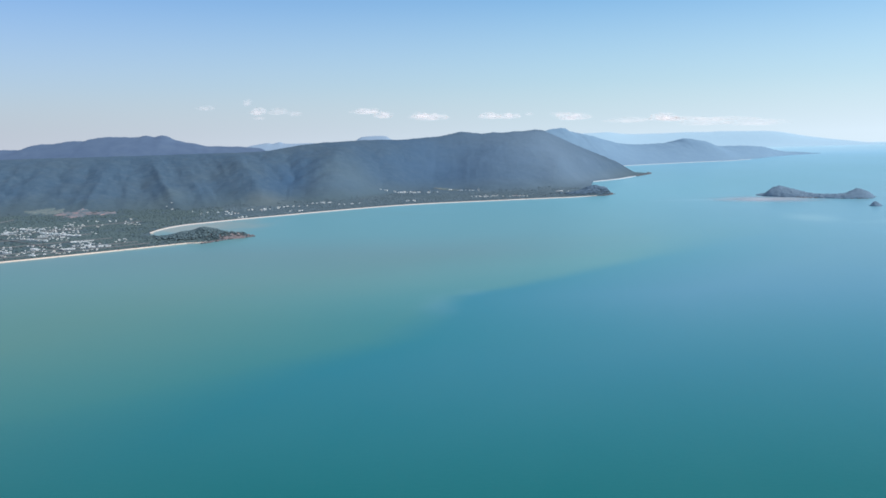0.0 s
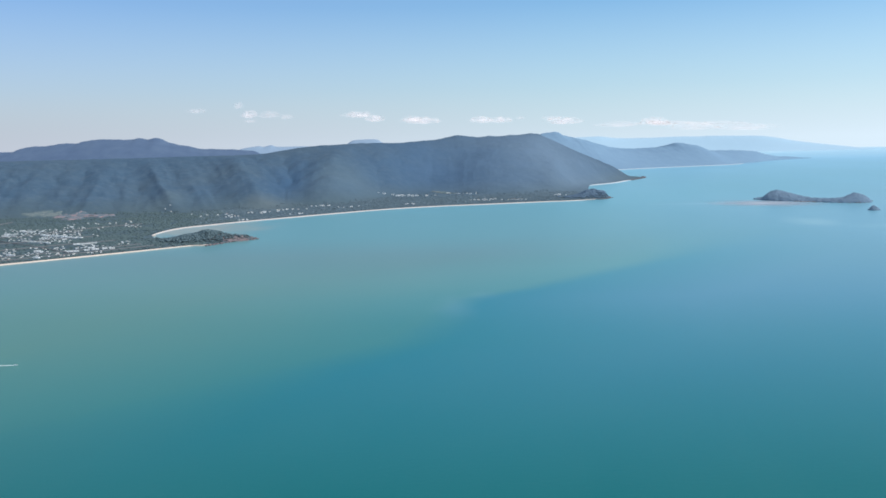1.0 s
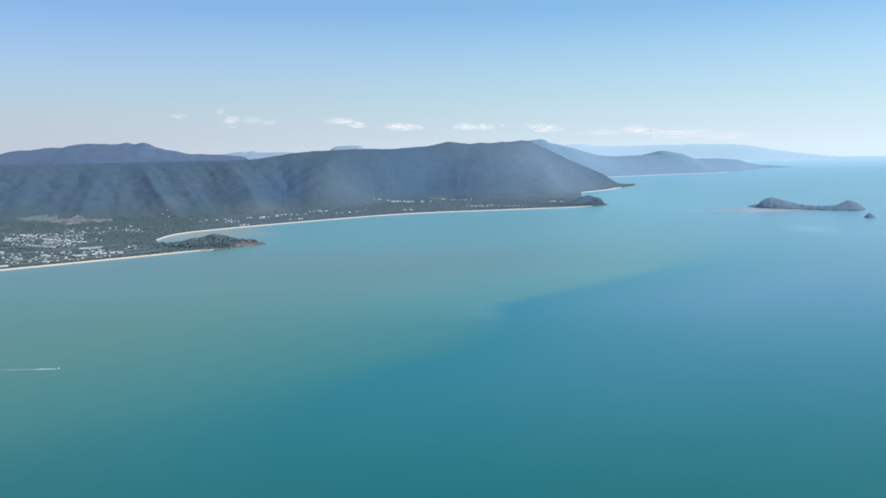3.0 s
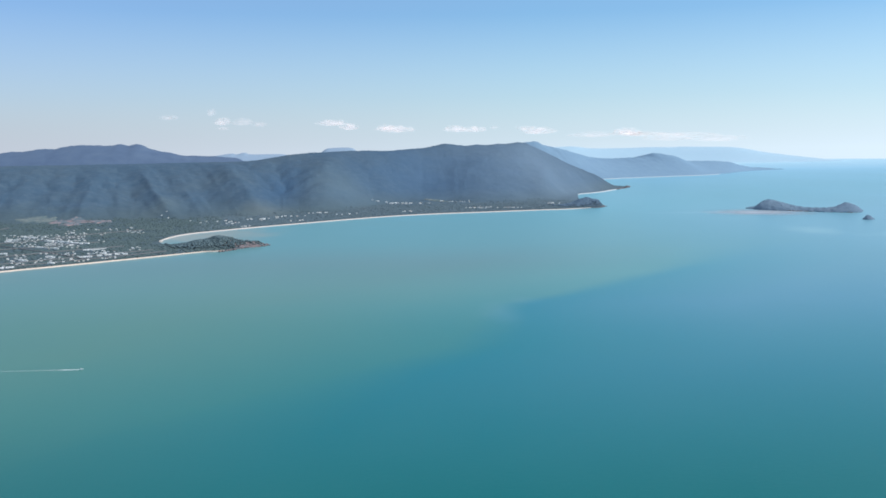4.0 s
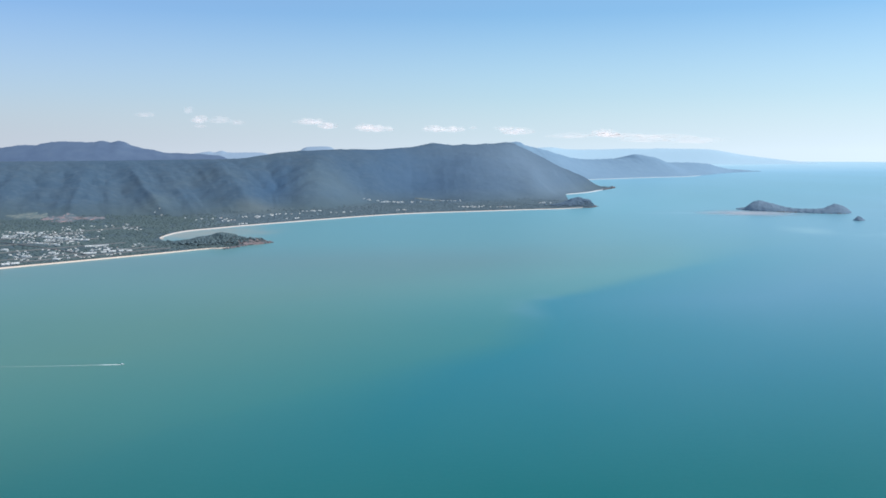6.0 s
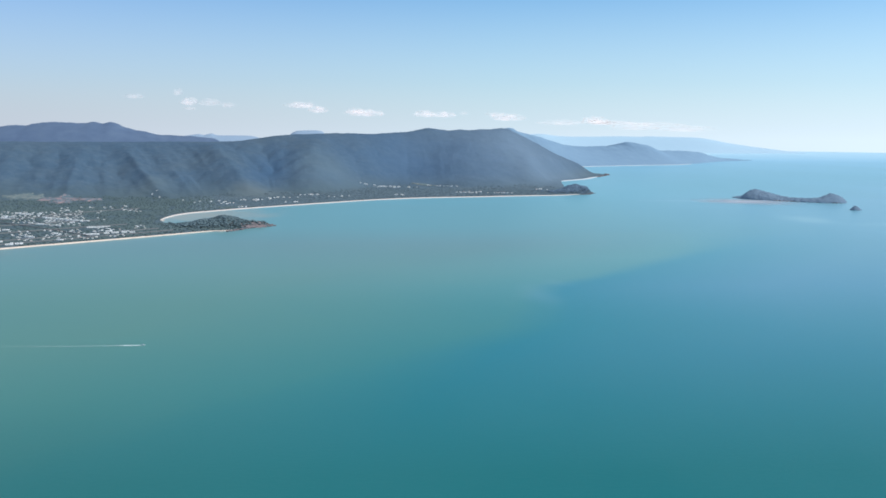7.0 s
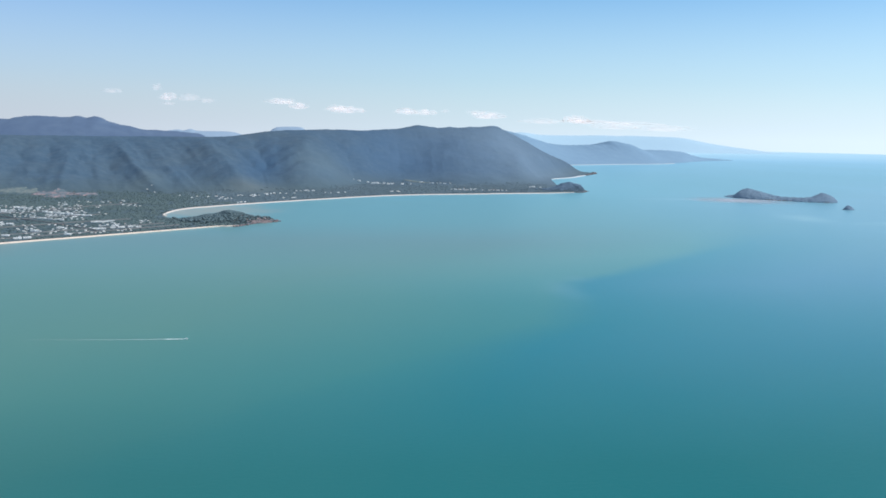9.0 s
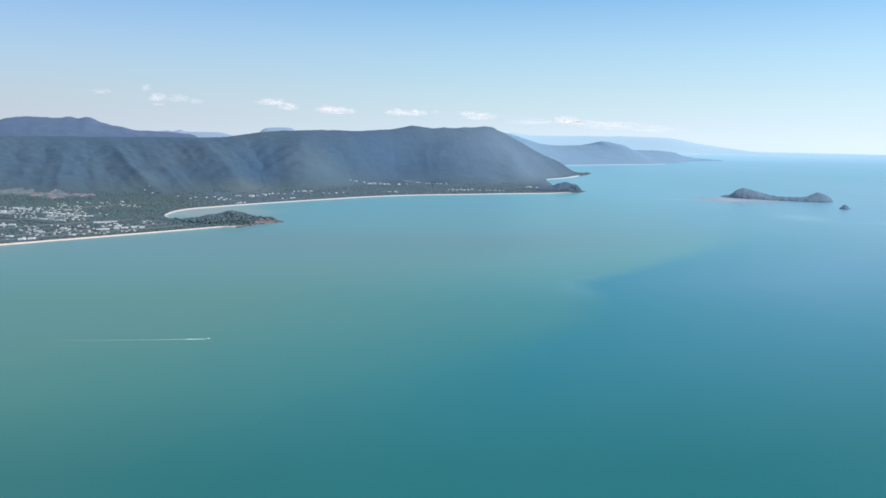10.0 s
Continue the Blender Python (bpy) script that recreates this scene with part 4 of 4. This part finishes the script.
# ---- shallow sand beside the island ----
def build_sandbar():
    m = Mat("shallow_sand", 0.5, 0.3)
    m.colour(m.ramp(m.noise(0.2, 5, 0.6), [(0.3, (0.42, 0.44, 0.5)), (0.7, (0.52, 0.51, 0.56))]))
    mp = m.node("ShaderNodeMapping", Scale=(1 / 80, 1 / 62, 0))
    m.link(m.coord, mp.inputs[0])
    ln = m.t.nodes.new("ShaderNodeVectorMath")
    ln.operation = 'LENGTH'
    m.link(mp.outputs[0], ln.inputs[0])
    rag = m.math('ADD', ln.outputs["Value"], m.math('MULTIPLY', m.math('SUBTRACT', m.noise(1.0, 4, 0.6, m.stretched(0.03, 0.12, 1)), 0.5), 1.2))
    m.link(m.value(rag, 0.9, 0.1, 0.0, 0.7), m.b.inputs["Alpha"])
    n, verts, faces = 40, [(0, 0, 0.1)], []
    for k in (0.5, 1.0):
        verts += [(80 * k * math.cos(2 * math.pi * i / n), 62 * k * math.sin(2 * math.pi * i / n), 0.1 if k < 1 else 0.04) for i in range(n)]
    faces = [(0, 1 + i, 1 + (i + 1) % n) for i in range(n)] + [(1 + i, 1 + n + i, 1 + n + (i + 1) % n, 1 + (i + 1) % n) for i in range(n)]
    ob = thing("sandbar", "pale submerged sand flat trailing off the island", "sandbar", data=mesh_of("sandbar", verts, faces, m.m))
    ob.matrix_basis = pose(372, 992, 0, 0, 0, -8)


build_sandbar()


# ---- boat ----
def build_boat():
    boat = thing("motor_boat", "small white motor boat heading across the bay", "boat")
    hull_m = plain_material("white_hull", (0.75, 0.77, 0.78), (0.85, 0.86, 0.86), 2.0, 0.3, 0.5, 0)
    n, verts = 14, []
    for i in range(n):
        t = i / (n - 1)
        w = 0.21 * (1 - max(0, t - 0.45) ** 2 / 0.3025 * 0.97)
        keel, deck = -0.09 + 0.12 * max(0, t - 0.6), 0.16 + 0.07 * t * t
        x = -0.6 + 1.2 * t
        verts += [(x, -w, deck), (x, -w * 0.75, 0.0), (x, 0, keel), (x, w * 0.75, 0.0), (x, w, deck)]
    faces = [(i * 5 + k, i * 5 + k + 1, i * 5 + k + 6, i * 5 + k + 5) for i in range(n - 1) for k in range(4)]
    faces += [(i * 5, i * 5 + 5, i * 5 + 9, i * 5 + 4) for i in range(n - 1)] + [(0, 4, 3, 2, 1)]
    part("hull", mesh_of("hull", verts, faces, hull_m, False), boat)
    cabin = part("cabin", box_mesh("cabin", -0.2, 0.18, -0.14, 0.14, 0.17, 0.36, hull_m), boat)
    part("roof", box_mesh("roof", -0.3, 0.2, -0.16, 0.16, 0.365, 0.39, hull_m), cabin)
    part("window", box_mesh("window", 0.182, 0.19, -0.12, 0.12, 0.24, 0.34, GLASS), cabin, "dark windscreen")
    part("outboard_motor", box_mesh("outboard_motor", -0.7, -0.61, -0.05, 0.05, -0.02, 0.24, GLASS), boat, "black outboard motor")
    boat.matrix_basis = pose(-151.8, 302.0, 0.02, 0, -4, 0)
    return boat


def wake_material():
    m = Mat("wake_foam", 0.7, 0.3)
    m.colour(m.ramp(m.noise(1.2, 5, 0.7), [(0.3, (0.72, 0.8, 0.8)), (0.7, (0.88, 0.9, 0.9))]))
    old = m.ramp(m.value(m.dot(1.0, 0.0), -62.0, 0.0), [(0.0, (0, 0, 0)), (0.35, (0.1,) * 3), (0.6, (0.2,) * 3), (0.87, (0.34,) * 3), (0.91, (0.95,) * 3), (1.0, (1, 1, 1))])
    holes = m.value(m.noise(0.7, 5, 0.7, m.stretched(0.6, 2.0, 1)), 0.3, 0.6, 0.6, 1.0)
    m.link(m.math('MULTIPLY', old, holes), m.b.inputs["Alpha"])
    return m.m


def build_wake():
    n = 120
    verts = []
    for i in range(n):
        x = -62.0 * i / (n - 1)
        w = 0.16 + 0.24 * min(1, -x / 5) ** 0.6
        y = 0.5 * math.sin(x / 14) * min(1, -x / 20) - 0.006 * x
        verts += [(x, y - w, 0.03), (x, y - w * 0.5, 0.07), (x, y, 0.05), (x, y + w * 0.5, 0.07), (x, y + w, 0.03)]
    faces = [(i * 5 + k, i * 5 + k + 1, i * 5 + k + 6, i * 5 + k + 5) for i in range(n - 1) for k in range(4)]
    ob = thing("wake", "thin white foam wake fading out behind the boat", "wake", data=mesh_of("wake", verts, faces, wake_material()))
    ob.location = (-152.1, 302.0, 0)


build_boat()
build_wake()


# ---- clouds ----
def cloud_material(name, thick):
    m = Mat(name, 1.0, 0.0)
    m.colour((0.8, 0.69, 0.67))
    # sunlight scattered in the cloud, imitated by a glow of its own
    m.b.inputs["Emission Color"].default_value = (1.0, 0.87, 0.85, 1)
    m.b.inputs["Emission Strength"].default_value = 0.42
    mp = m.node("ShaderNodeMapping", Scale=(1, 0, 1))
    m.link(m.coord, mp.inputs[0])
    ln = m.t.nodes.new("ShaderNodeVectorMath")
    ln.operation = 'LENGTH'
    m.link(mp.outputs[0], ln.inputs[0])
    where = m.t.nodes.new("ShaderNodeObjectInfo")
    shifted = m.t.nodes.new("ShaderNodeVectorMath")
    m.link(m.coord, shifted.inputs[0])
    m.link(where.outputs["Location"], shifted.inputs[1])
    wide = m.node("ShaderNodeMapping", Scale=(2.6, 1, 0.9))
    m.link(shifted.outputs[0], wide.inputs[0])
    lump = m.noise(1.0, 3, 0.5, wide.outputs[0])
    soft = m.math('ADD', ln.outputs["Value"], m.math('MULTIPLY', m.math('SUBTRACT', lump, 0.5), 2.6))
    m.link(m.value(soft, 1.05, -0.15, 0.0, thick), m.b.inputs["Alpha"])
    return m.m


CLOUD, WISP = cloud_material("cloud_white", 0.46), cloud_material("cloud_wisp", 0.22)


def cloud(x, y, z, w, h, material, label, seed):
    bm = bmesh.new()
    bmesh.ops.create_icosphere(bm, subdivisions=4, radius=1.0)
    for v in bm.verts:
        k = 1 + 0.35 * (noise.fractal(v.co * 1.8 + Vector((seed, 0, 0)), 1.0, 2.0, 3))
        v.co = Vector((v.co.x * k, v.co.y * k, v.co.z * k if v.co.z > 0 else v.co.z * 0.6))
    me = bpy.data.meshes.new("cloud")
    bm.to_mesh(me)
    bm.free()
    me.materials.append(material)
    me.polygons.foreach_set("use_smooth", [True] * len(me.polygons))
    ob = thing("cloud", label, "cloud", "fair-weather clouds over the range", data=me)
    far = 1.062      # they float beyond the farthest range
    ob.location, ob.scale = (-48 + far * (x + 48), far * y, 74 + far * (z - 74)), (far * w, far * w * 0.15, far * h)


for i, (x, y, z, w, h, wisp) in enumerate((
        (-1227, 4444, 251, 48, 14, 1), (-1028, 4492, 274, 26, 20, 1), (-978, 4503, 228, 36, 16, 0), (-975, 4503, 197, 32, 9, 1), (-880, 4522, 227, 60, 20, 1), (-795, 4538, 216, 40, 14, 1),
        (-430, 4582, 221, 78, 13, 0), (-340, 4590, 199, 48, 14, 0), (-150, 4597, 195, 50, 12, 0), (-98, 4598, 184, 90, 14, 0), (215, 4592, 183, 62, 14, 0), (312, 4586, 181, 58, 13, 0), (416, 4576, 190, 22, 9, 1),
        (574, 4557, 186, 52, 13, 1), (640, 4548, 170, 90, 16, 0), (919, 4497, 146, 120, 16, 1), (1088, 4460, 158, 66, 16, 0), (1114, 4451, 146, 80, 14, 1), (1290, 4413, 125, 150, 18, 1), (1520, 4337, 120, 170, 20, 1), (1330, 4400, 142, 250, 12, 1), (1150, 4450, 150, 180, 11, 1))):
    cloud(x, y, z, w * (1 if wisp else 1.1), h * (1.1 if wisp else 1.5), WISP if wisp else CLOUD, "faint thin wisp of white cloud" if wisp else "small flat-based white cumulus cloud", i * 3.7)
